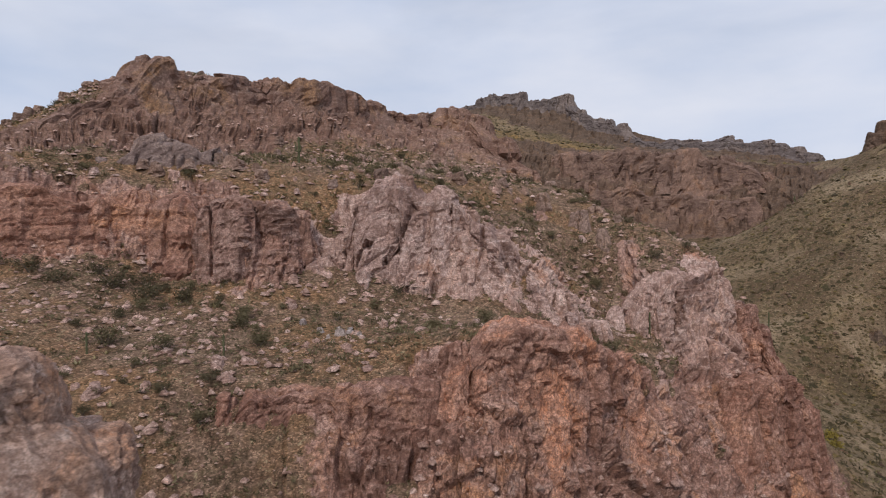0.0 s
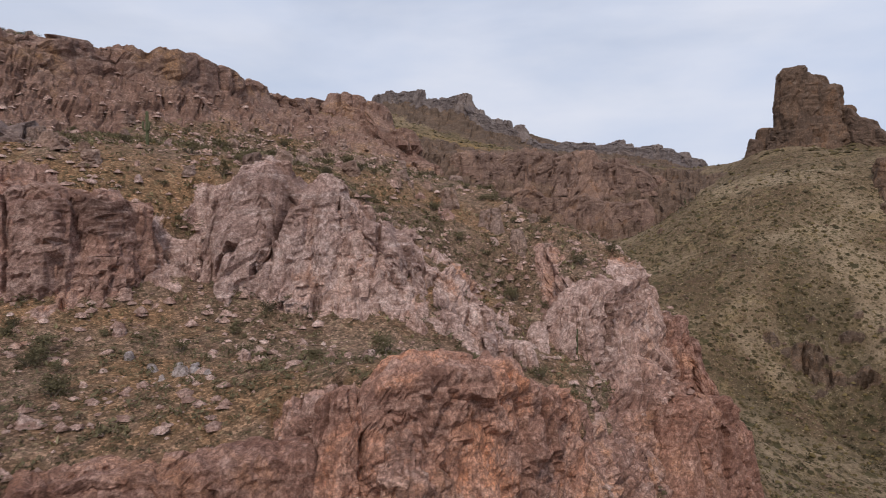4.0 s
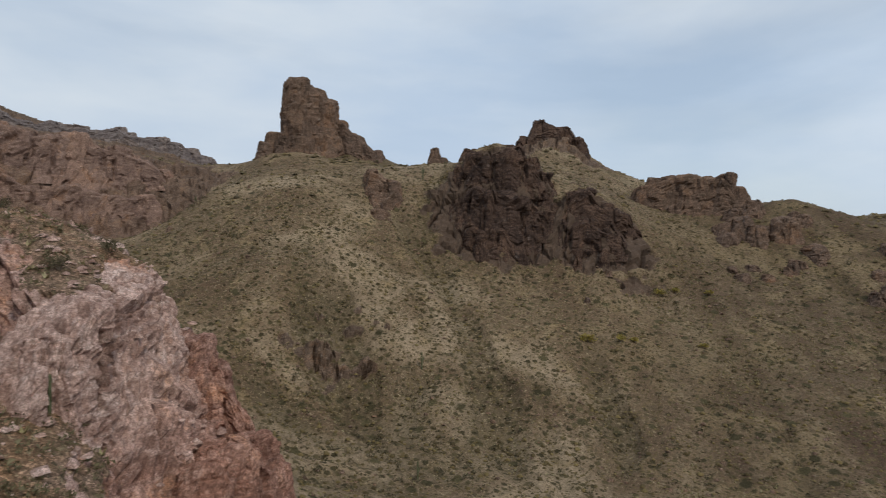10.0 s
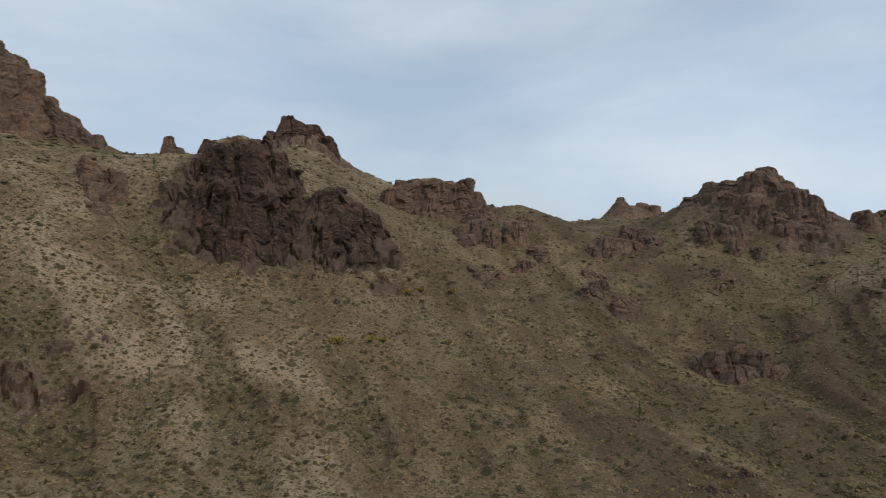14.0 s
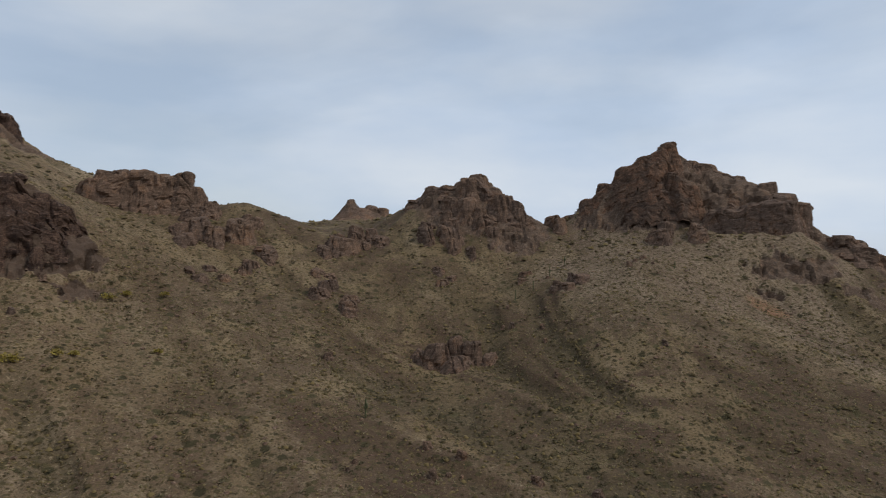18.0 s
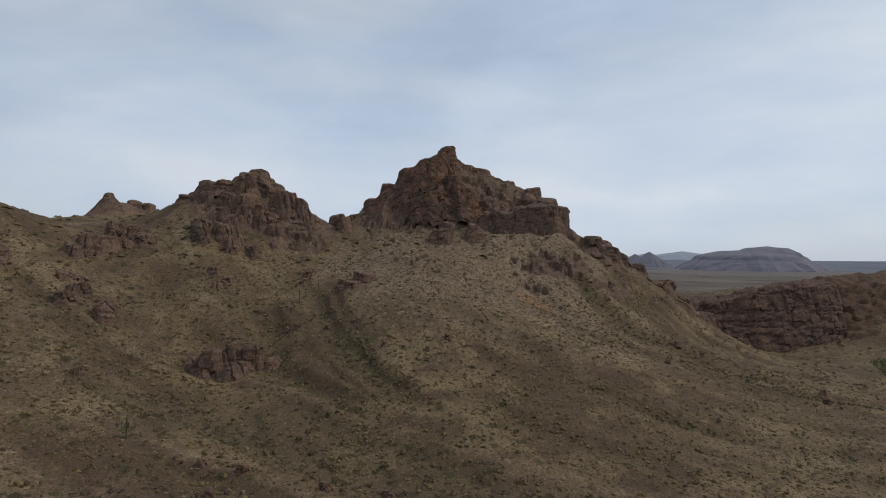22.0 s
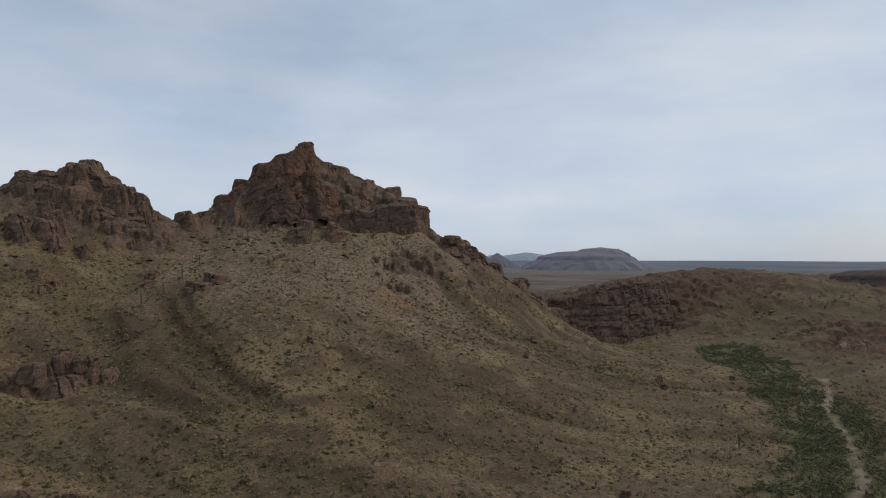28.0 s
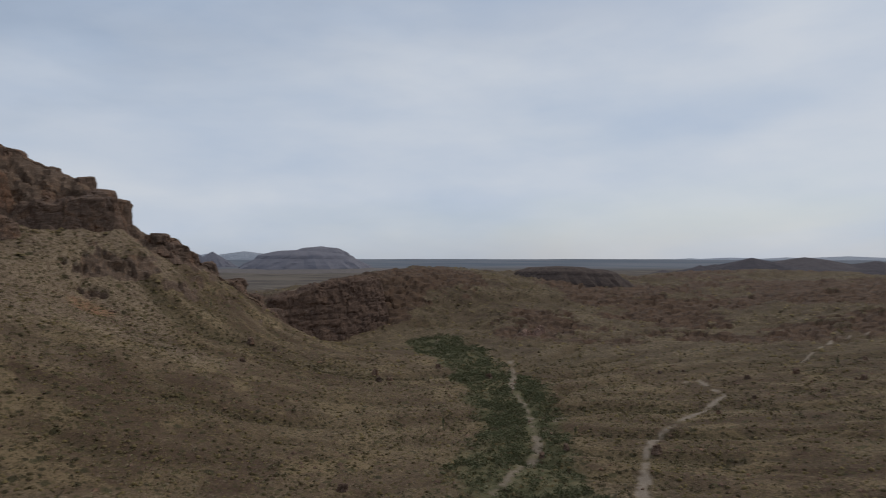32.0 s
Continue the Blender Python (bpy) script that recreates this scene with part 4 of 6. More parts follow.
def build_ground():
    az, R = build_net()
    A = np.repeat(az[:, None], N_R, 1)
    xy = np.stack([CENTRE[0] + np.sin(A) * R, CENTRE[1] + np.cos(A) * R], -1)
    flat = xy.reshape(-1, 2)
    # broken, uneven cliff lines: the land is read at shifted places
    z0 = np.zeros(len(flat))
    near = smooth01(np.hypot(flat[:, 0] - 20, flat[:, 1] - 30), 500, 30)
    warp = np.c_[fbm(np.c_[flat / 11, z0], 4, 3), fbm(np.c_[flat / 11, z0 + 40], 4, 7)] - 0.5
    h = land(flat + warp * (7 * (0.35 + 0.65 * near))[:, None])
    P = np.concatenate([xy, h.reshape(xy.shape[:2])[..., None]], -1)
    n = grid_normals(P)
    slope = np.sqrt(1 - n[..., 2] ** 2) / np.maximum(n[..., 2], 0.05)
    rad = R
    near_hill = smooth01(np.hypot((xy[..., 0] + 0) / 95, (xy[..., 1] - 100) / 110), 1.1, 0.9)
    rough = (fbm(np.c_[flat / 8, z0], 4, 91) - 0.5).reshape(slope.shape)
    rock = smooth01(slope + (0.35 + 0.75 * near_hill) * rough - 0.1 * (1 - near_hill) - 0.22 * near_hill * smooth01(P[..., 2], 104, 112), 0.8, 1.04) * smooth01(rad, 1500, 700)
    rock = np.maximum(rock.ravel(), bare_rock(flat))
    for line, inner, outer in GRASSY:
        rock = rock * (0.3 + 0.7 * smooth01(line_distance(flat, line) + 9 * rough.ravel(), inner, outer))
    fold = ridged(np.c_[flat / 120 + 0.6 * warp, z0], 4, 151) - 0.62
    rock = np.maximum(rock, 0.9 * smooth01(fold + 0.35 * (fbm(np.c_[flat / 30, z0], 4, 153) - 0.5), 0.0, 0.14) * smooth01(-flat[:, 1], 380, 520) * smooth01(line_distance(flat, THICKET), 20, 60) * smooth01(rad.ravel(), 1300, 900))
    p3 = P.reshape(-1, 3)
    relief = np.zeros(len(p3))
    k = np.where(rock > 0.02)[0]
    q = p3[k]
    close = smooth01(rad.ravel()[k], 260, 160)
    relief[k] = (1 - close) * 1.3 * rock_relief(q, 14.0, 65) + 2.0 * (fbm(q / 9.0, 4, 81) - 0.5)
    relief[k] += close * (1.5 * rock_relief(q, 7.0, 61) + 0.3 * blocky(q, 0.8, 0.8, 73))
    far = np.hypot(flat[:, 0], flat[:, 1])
    hills = smooth01(-flat[:, 1], 380, 520) * smooth01(far, 1500, 1150) * smooth01(line_distance(flat, THICKET), 20, 60)
    folds = hills * 24 * fold
    soil = folds + gullies(flat) * smooth01(far, 60, 160) * smooth01(far, 1500, 700) + 0.35 * (fbm(p3 / 2.2, 3, 41) - 0.5)
    disp = rock * relief + (1 - rock) * soil
    P = (p3 + n.reshape(-1, 3) * disp[:, None]).reshape(P.shape)
    dist_w = np.minimum(np.minimum(line_distance(flat, WASH), line_distance(flat, WASH_ARM)), line_distance(flat, WASH_HEAD) * 1.4)
    dist_t = np.minimum(line_distance(flat, TRAIL) / 1.0, line_distance(flat, TRAIL_B) * 1.4)
    wob = 2.2 * (fbm(np.c_[flat / 9, z0], 3, 51) - 0.5)
    track = np.maximum(smooth01(dist_w + 3 * wob, 2.0, 0.8) * 0.75, smooth01(dist_t + 1.4 * wob, 2.3, 1.3))
    thick = smooth01(line_distance(flat, THICKET) + 30 * (fbm(np.c_[flat / 20, z0], 4, 57) - 0.5), 25, 15)
    me = mesh_from_grid("ground", P)
    rk = rock.reshape(rad.shape)[:-1, :-1].ravel()
    me.polygons.foreach_set("use_smooth", rk < 0.35)
    put_attribute(me, "rock", rock)
    put_attribute(me, "redness", redness(flat))
    pale = np.minimum(line_distance(flat, [(-12, 100), (4, 95), (16, 91), (27, 84)]), line_distance(flat, [(35, 93), (42, 96), (52, 104)]) + 3)
    put_attribute(me, "deep", 0.75 * smooth01(pale + 7 * (fbm(p3 / 6, 3, 95) - 0.5), 6, 11) + 0.25 * smooth01(h + 5 * (fbm(p3 / 8, 3, 93) - 0.5) - 0.25 * np.maximum(flat[:, 0] - 20, 0), 90, 82))
    put_attribute(me, "gorge", 0.85 * smooth01(-flat[:, 1], 340, 400))
    put_attribute(me, "crest", smooth01(h + 9 * (fbm(p3 / 10, 3, 97) - 0.5), 109, 115))
    fade = fbm(np.c_[flat / 18, z0], 4, 171) - 0.5
    put_attribute(me, "talus", 0.75 * smooth01(np.hypot((flat[:, 0] - 335) / 95, (flat[:, 1] + 165) / 90) + 1.1 * fade, 1.0, 0.55))
    put_attribute(me, "ochre", 0.7 * smooth01(np.hypot((flat[:, 0] - 290) / 9, (flat[:, 1] + 173) / 9) + 2.4 * fade, 1.1, 0.6))
    put_attribute(me, "gold", 0.85 * np.exp(-((flat[:, 0] - 105) / 70) ** 2 - ((flat[:, 1] - 475) / 80) ** 2))
    put_attribute(me, "dark", 0.6 * smooth01(line_distance(flat, OUTCROP), 26, 16))
    put_attribute(me, "south", np.maximum(smooth01(-flat[:, 1], 20, 160), 0.95 * smooth01(flat[:, 0] - 0.8 * flat[:, 1], 70, 190) * smooth01(flat[:, 1], 170, 70)))
    put_attribute(me, "runnel", 0.4 * np.clip((folds - soil) / 2.2, 0, 1) * smooth01(far, 120, 180) * smooth01(-flat[:, 1], 480, 330))
    wob2 = 9 * np.c_[fbm(np.c_[flat / 22, z0], 3, 31) - 0.5, fbm(np.c_[flat / 22, z0 + 9], 3, 32) - 0.5]
    strip = 0.5 * from_net(STREAK_BROAD, flat + wob2) + 0.85 * from_net(STREAK_FINE, flat + wob2) + 2.6 * (fbm(np.c_[flat / 40, z0], 4, 161) - 0.5)
    across = smooth01(far, 120, 180) * (1 - smooth01(-flat[:, 1], 560, 650))
    put_attribute(me, "strip", across * smooth01(strip, -0.3, 1.5))
    put_attribute(me, "bare", across * smooth01(-strip, 0.2, 1.9))
    put_attribute(me, "track", track)
    put_attribute(me, "thicket", thick * (1 - track) * 0.55)
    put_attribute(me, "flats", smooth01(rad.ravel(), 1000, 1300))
    # how much painted haze blue the ground takes, growing with distance
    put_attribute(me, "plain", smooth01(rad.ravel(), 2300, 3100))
    me.materials.append(GROUND)
    ob = tagged(new("ground", me), "stony desert hillsides with dry grass, scree and cliffs", "ground", kind="structure")
    return P, rock.reshape(rad.shape)


NET, NET_ROCK = build_ground()
NET_R = np.hypot(NET[..., 0] - CENTRE[0], NET[..., 1] - CENTRE[1])


def net_near(x, y):
    """Row and column of the ground net at a place."""
    a = math.degrees(math.atan2(x - CENTRE[0], y - CENTRE[1]))
    if a < AZ[0]:
        a += 360
    i = int(np.argmin(np.abs(AZ - a)))
    j = int(np.argmin(np.abs(NET_R[i] - math.hypot(x - CENTRE[0], y - CENTRE[1]))))
    return i, j


def ground_z(x, y):
    i, j = net_near(x, y)
    return float(NET[i, j, 2])


def part(name, me, material, parent=None, label=""):
    me.materials.append(material)
    ob = new(name, me)
    if parent is not None:
        ob.parent = parent
    if label:
        tagged(ob, label)
    return ob


# ---- crags ----
def column_mesh(name, w, d, h, seed, fine=1.0, lean=(0, 0), taper=0.6, square=2.3, rough=1.0, bury=4.0, fins=1.0):
    """A weathered rock pillar of that width, depth and height over its foot, buried a little below it."""
    size = max(w, d)
    step = 0.8 if fine < 1 else 0.58
    nu = int(np.clip(2.6 * (w + d) / step * fine, 22, 72 if fine < 2 else 130))
    nv = int(np.clip((h + bury) / step * fine, 14, 50 if fine < 2 else 80))
    rng = np.random.RandomState(seed)
    th = np.linspace(0, 2 * np.pi, nu, endpoint=False)
    s = np.linspace(0, 1, nv)
    T, S = np.meshgrid(th, s, indexing="ij")
    cap = 0.72
    body = np.minimum(S / cap, 1)
    k = np.clip((S - cap) / (1 - cap), 0, 1)
    z = -bury + (h + bury) * (body * 0.86 + 0.14 * np.sin(k * np.pi / 2))
    r = (1 - (1 - taper) * body**1.2 + 0.7 * max(0.0, 0.95 - taper) * (1 - body) ** 2) * np.cos(k * np.pi / 2 * 0.98) ** 0.5
    ct, st = np.cos(T), np.sin(T)
    sup = (np.abs(ct) ** square + np.abs(st) ** square) ** (-1 / square)
    x, y = w / 2 * r * sup * ct, d / 2 * r * sup * st
    slant = rng.uniform(-0.4, 0.4, 2) * min(1.0, 11 / size)
    z = z + (slant[0] * x + slant[1] * y) * body
    x = x + lean[0] * np.clip(z, 0, None)
    y = y + lean[1] * np.clip(z, 0, None)
    P = np.stack([x, y, z], -1)
    q = P.reshape(-1, 3) + rng.rand(3) * 900
    out = np.stack([ct * sup, st * sup, 0.9 * k], -1).reshape(-1, 3)
    out /= np.linalg.norm(out, axis=1, keepdims=True)
    amp = rough * rock_relief(q, max(2.0, size * 0.5), 101, fins)
    P = (P.reshape(-1, 3) + out * amp[:, None]).reshape(nu, nv, 3)
    P[:, -1] = P[:, -2].mean(0) + np.array([0, 0, 0.02 * size])
    me = mesh_from_grid(name, P.reshape(nu, nv, 3), closed=True)
    shade(me, False)
    return me


def rock_face(run, seed, fine, batter, rough=1.0, fins=1.0):
    """The body of rock behind a row of pillars: foot, face, brow, top and back, as one bent sheet in world places."""
    run = np.array([c[:5] for c in run], float)
    run[:, 2] += dip(run[:, 0], run[:, 1])
    gap = np.r_[0, np.cumsum(np.hypot(*np.diff(run[:, :2], axis=0).T))]
    w, d = run[:, 3].mean(), run[:, 4].mean()
    step = np.clip((0.9 if fine < 1 else 0.5) / max(fine, 0.4), 0.34, 1.6)
    u = np.linspace(-0.4 * w, gap[-1] + 0.4 * w, int(np.clip((gap[-1] + 0.8 * w) / step, 20, 190)))
    x, y, top = (np.interp(u, gap, run[:, k]) for k in range(3))
    for ends, side in ((u < 0, 0), (u > gap[-1], -1)):
        a = run[0, :2] - run[1, :2] if side == 0 else run[-1, :2] - run[-2, :2]
        a = a / np.hypot(*a)
        over = (-u if side == 0 else u - gap[-1])[ends]
        x[ends] += a[0] * over
        y[ends] += a[1] * over
    front = np.stack([CENTRE[0] + 15 - x, CENTRE[1] + 30 - y], -1)
    along_run = np.stack([np.gradient(x), np.gradient(y)], -1)
    along_run /= np.linalg.norm(along_run, axis=1, keepdims=True)
    front -= 0.8 * along_run * (front * along_run).sum(1, keepdims=True)
    front /= np.linalg.norm(front, axis=1, keepdims=True)
    q1 = np.c_[x, y, 0 * x]
    top = top - 0.1 * w + 0.22 * w * (vnoise(q1 / (0.35 * w), seed) - 0.6)
    ends = np.minimum(smooth01(u, u[0] - 0.1, u[0] + 0.6 * w), smooth01(-u, -u[-1] - 0.1, -u[-1] + 0.6 * w))
    base = np.array([min(ground_z(px + k * fx, py + k * fy) for k in (0.1 * d, 0.8 * d, 0.5 * d + batter * max(t - ground_z(px, py), 0) + 1)) for px, py, t, (fx, fy) in zip(x, y, top, front)]) - 2.0
    top = base + np.maximum(top - base, 1.0) * (0.35 + 0.65 * ends)
    high = top - base
    nv = int(np.clip(np.median(high) / step * 1.5 + 16, 24, 110))
    s = np.linspace(0, 1, nv)
    foot, brow, crown = np.clip(s / 0.66, 0, 1), np.clip((s - 0.66) / 0.22, 0, 1), np.clip((s - 0.88) / 0.12, 0, 1)
    off = 0.42 * d * (1 - 2 * brow)[None] + batter * high[:, None] * (1 - foot)[None] ** 1.2 - 0.3 * d * crown[None]
    off = off * (0.3 + 0.7 * ends)[:, None]
    z = base[:, None] + high[:, None] * (foot * (1 + 0.06 * np.sin(np.pi * brow)) * (1 - 0.6 * crown))[None]
    P = np.stack([x[:, None] + front[:, :1] * off, y[:, None] + front[:, 1:] * off, z], -1)
    turn = 0.2 + (np.pi / 2) * np.clip((s - 0.58) / 0.16, 0, 1) + (np.pi / 2) * np.clip((s - 0.84) / 0.1, 0, 1)
    out = np.stack([front[:, :1] * np.cos(turn), front[:, 1:] * np.cos(turn), np.repeat(np.sin(turn)[None], len(u), 0)], -1)
    q = P.reshape(-1, 3)
    size = float(np.clip(0.3 * np.median(high) + 0.2 * w, 2.5, 14))
    P = P + out * (rough * 1.1 * rock_relief(q, size, 301, fins)).reshape(P.shape[:2])[..., None]
    return P


def runs_of(columns):
    """Columns that stand side by side in a row."""
    out = [[columns[0]]]
    for c in columns[1:]:
        last = out[-1][-1]
        near = math.hypot(c[0] - last[0], c[1] - last[1]) < 0.85 * (c[3] + last[3])
        if near:
            out[-1].append(c)
        else:
            out.append([c])
    return [r for r in out if len(r) > 2]


def crag(name, label, category, material, columns, seed, group="", fine=1.0, rough=1.0, face=True, batter=0.14, fins=1.0):
    """A crag of pillars: rows of x, y, height of the top, width, depth, turn in degrees."""
    x0, y0 = columns[0][:2]
    root = new(name)
    root.location = (x0, y0, ground_z(x0, y0))
    tagged(root, label, category, group)
    for n, (x, y, top, w, d, turn, *rest) in enumerate(columns):
        top += dip(x, y)
        base = min(ground_z(x + dx * w * 0.5, y + dy * d * 0.5) for dx, dy in ((0, 0), (1, 0), (-1, 0), (0, 1), (0, -1), (0.7, 0.7), (-0.7, 0.7), (0.7, -0.7), (-0.7, -0.7)))
        base = min(base, top - 2.0)
        lean = rest[0] if rest else (0, 0)
        taper = rest[1] if len(rest) > 1 else 0.62
        me = column_mesh("rock_pillar", w, d, top - base, seed * 37 + n, fine, lean, taper, rough=rough, fins=fins)
        ob = part("rock_pillar", me, material, root)
        ob.matrix_local = pose(x - x0, y - y0, base - root.location.z, 0, 0, turn)
    for k, run in enumerate(runs_of(columns) if face else []):
        me = mesh_from_grid("rock_face", rock_face(run, seed + k, fine, batter, rough, fins) - np.array(root.location))
        shade(me, False)
        part("rock_face", me, material, root)
    return root


def build_mesa(name, label, x, y, foot, tiers, turn, seed, material=ROCK_FAR, flat_top=True):
    """A table mountain: talus skirt, cliff band and flat top; tiers of offset, width, depth, height."""
    root = tagged(new(name), label, "mesa", "far mesas")
    root.location = (x, y, foot)
    for n, (dx, w, d, h) in enumerate(tiers):
        nu, nv = 72, 30
        T, S = np.meshgrid(np.linspace(0, 2 * np.pi, nu, endpoint=False), np.linspace(0, 1, nv), indexing="ij")
        prof_r = np.interp(S, [0, 0.3, 0.42, 0.52, 0.6, 0.7, 0.78, 1], [1.0, 0.82, 0.74, 0.66, 0.61, 0.5, 0.38, 0.01])
        prof_z = np.interp(S, [0, 0.3, 0.42, 0.52, 0.6, 0.7, 0.78, 1], [-0.1, 0.34, 0.48, 0.6, 0.76, 0.85, 0.94, 1.0])
        skirt = flat_top and len(tiers) == 3 and n == 2
        if not flat_top or skirt:
            prof_r, prof_z = 1 - S * 0.995, S**0.8
        sup = (np.abs(np.cos(T)) ** 2.6 + np.abs(np.sin(T)) ** 2.6) ** (-1 / 2.6)
        ring = np.stack([np.cos(T) * 1.3, np.sin(T) * 1.3, T * 0 + seed + n], -1).reshape(-1, 3)
        wave = (1 + 0.28 * (fbm(ring * 2.2, 4, 3).reshape(T.shape) - 0.5) + 0.12 * (ridged(np.concatenate([ring[:, :2] * 6, S.reshape(-1, 1) * 3], 1), 3, 7).reshape(T.shape) - 0.6))
        P = np.stack([w / 2 * prof_r * sup * wave * np.cos(T), d / 2 * prof_r * sup * wave * np.sin(T), h * prof_z], -1)
        P[..., 2] += 0.05 * h * (fbm(P.reshape(-1, 3) / 40, 3, seed).reshape(T.shape) - 0.5)
        me = mesh_from_grid("tier", P, closed=True)
        shade(me, False)
        ob = part("tier", me, ROCK_SKIRT if skirt else material, root)
        ob.matrix_local = pose(dx * math.cos(radians(turn)), dx * math.sin(radians(turn)), 0, 0, 0, turn)
    return root


def ledge(name, label, material, places, w, seed, group="rock outcrops"):
    """A low broken ledge: rocks of some height over the ground, without exact tops."""
    rng = random.Random(seed)
    cols = []
    for x, y, h in places:
        for k in range(2):
            px, py = x + rng.uniform(-0.4, 0.4) * w, y + rng.uniform(-0.4, 0.4) * w
            z = ground_z(px, py)
            cols.append((px, py, z + h * rng.uniform(0.5, 1.1) - dip(px, py), w * rng.uniform(0.7, 1.4), w * rng.uniform(0.6, 1.1), rng.uniform(0, 180)))
    return crag(name, label, "rock outcrop", material, cols, seed, group, 0.5, face=False)


def view_turn(x, y):
    """The turn that sets a pillar's width across the line from the valley."""
    return -math.degrees(math.atan2(x - CENTRE[0], y - CENTRE[1]))


def row_of(pts, w, d, seed, jitter=0.4):
    """Columns along a line: each with its own width, set across the line of sight from the valley."""
    rng = random.Random(seed)
    out = []
    for x, y, top in pts:
        k = 1 + rng.uniform(-jitter, jitter)
        out.append((x, y, top, w * k, d * (1 + rng.uniform(-jitter, jitter)), view_turn(x, y) + rng.uniform(-35, 35), (rng.uniform(-0.12, 0.12), rng.uniform(-0.12, 0.12)), rng.uniform(0.42, 0.72)))
    return out

# butte and its neighbours
crag("butte", "tall brown rock butte with a domed top and stepped shoulder", "rock butte", ROCK_BROWN,
     [(287.5, 333.5, 205.5, 21, 26, -40, (0, 0), 0.85), (294, 328, 200, 20, 26, -40, (0, 0), 0.93), (300, 322, 193.5, 17, 24, -40, (0, 0), 1.02), (295, 325, 170, 36, 32, -40, (0, 0), 0.9), (277, 341, 170, 15, 16, -38, (0, 0), 0.9), (307, 316, 181, 17, 18, -40), (313, 307, 172, 17, 16, -40), (317, 296, 161, 16, 16, -40)], 1, fine=0.75, rough=0.75)
crag("rock_outcrop", "low brown rock shoulder at the foot of the butte", "rock outcrop", ROCK_BROWN,
     [(266, 338, 164, 12, 14, -38), (272, 332, 160, 9, 12, -38)], 2, "rock outcrops", 0.7)
crag("rock_spire", "slender brown rock spire on the grassy ridge", "rock spire", ROCK_BROWN, [(306, 243, 157, 9, 9, -50), (309, 239, 152, 8, 8, -50)], 3, "rock spires", 0.7)
crag("rock_outcrop", "dark fluted rock outcrop breaking out of the slope", "rock outcrop", ROCK_DARK,
     row_of([(281, 209, 141), (283, 201, 149), (284, 193, 147), (287, 184, 149), (294, 178, 145), (299, 172, 138)], 15, 17, 4, 0.25)
     + row_of([(272, 205, 124), (273, 196, 131), (274, 187, 128), (276, 178, 126), (284, 173, 124), (289, 166, 118)], 15, 14, 44, 0.3)
     + row_of([(267, 197, 112), (268, 187, 110), (271, 177, 110)], 11, 11, 46, 0.3), 4, "rock outcrops", 0.7, 1.4, fins=2.4)
crag("rock_outcrop", "dark broken buttress beside a grassy chute", "rock outcrop", ROCK_DARK,
     row_of([(297, 158, 128), (299, 150, 129), (302, 143, 122), (308, 137, 117), (315, 130, 108)], 14, 16, 47, 0.25)
     + row_of([(287, 154, 114), (289, 147, 114), (292, 140, 110), (297, 133, 107)], 13, 13, 48, 0.3)
     + row_of([(281, 147, 101), (286, 137, 101)], 9, 9, 49, 0.3), 44, "rock outcrops", 0.7, 1.4, fins=2.4)
crag("rock_spire", "blunt dark rock spires above the outcrop", "rock spire", ROCK_DARK, row_of([(311, 224, 156), (320, 212, 156.5), (327, 206, 155)], 13, 14, 45, 0.2), 45, "rock spires", 0.6)
crag("rock_outcrop", "brown fluted outcrop on the slope below the butte", "rock outcrop", ROCK_BROWN, row_of([(262, 250, 139), (256, 244, 140), (260, 238, 135), (251, 237, 128), (245, 232, 119)], 17, 16, 7, 0.25), 5, "rock outcrops", 0.7)
crag("rock_dome", "dark castle-like rock knob on the skyline", "rock knob", ROCK_DARK, row_of([(420, 233, 190), (428, 222, 186), (412, 240, 180), (433, 210, 178), (398, 246, 171)], 22, 22, 8), 6, "rock outcrops", 0.6)
crag("rock_outcrop", "flat-topped red-brown outcrop on the ridge", "rock outcrop", ROCK_BROWN, row_of([(386, 150, 137), (388, 144, 142), (391, 137, 143), (394, 128, 143.5), (397, 119, 142), (399, 110, 143), (400, 103, 136)], 21, 22, 9, 0.2), 7, "rock outcrops", 0.6)
crag("rock_cone", "far dark rock cone behind the ridge", "rock peak", ROCK_BROWN, [(579, 6, 146, 28, 28, 80, (0, 0), 0.3), (578, -12, 141, 22, 24, 60, (0, 0), 0.5), (577, -22, 139, 18, 22, 60, (0, 0), 0.5), (580, -3, 138, 66, 54, 80, (0, 0), 0.35), (580, -4, 130, 100, 70, 80, (0, 0), 0.4)], 8, "far rock peaks", 0.5, 0.6, face=False)
crag("rock_hill", "dark layered rock hill above the slope", "rock hill", ROCK_BROWN,
     row_of([(431, -27, 133), (431, -35, 142), (425, -45, 141), (420, -54, 144), (414, -63, 148), (408, -71, 140), (403, -80, 131), (398, -90, 121)], 19, 20, 11, 0.2)
     + row_of([(410, -38, 126), (404, -52, 126), (398, -68, 122), (416, -30, 122)], 15, 15, 12), 9, "rock hills", 0.6, 0.8, fins=0.5)
crag("rock_peak", "tall pyramidal red-brown rock peak", "rock peak", ROCK_PEAK,
     [(379, -173, 166, 20, 20, 0, (0, 0), 0.5), (386, -163, 158, 20, 20, 20), (393, -153, 153, 20, 20, 20), (398, -143, 143, 19, 18, 20), (402, -132, 133, 18, 18, 20), (405, -121, 123, 16, 15, 20),
      (368, -168, 146, 14, 14, 10), (366, -180, 138, 16, 16, 0), (372, -158, 138, 15, 14, 30), (380, -146, 132, 14, 14, 30), (360, -172, 130, 13, 13, 5)], 10, "rock peaks", 0.7, 0.75, batter=0.5)
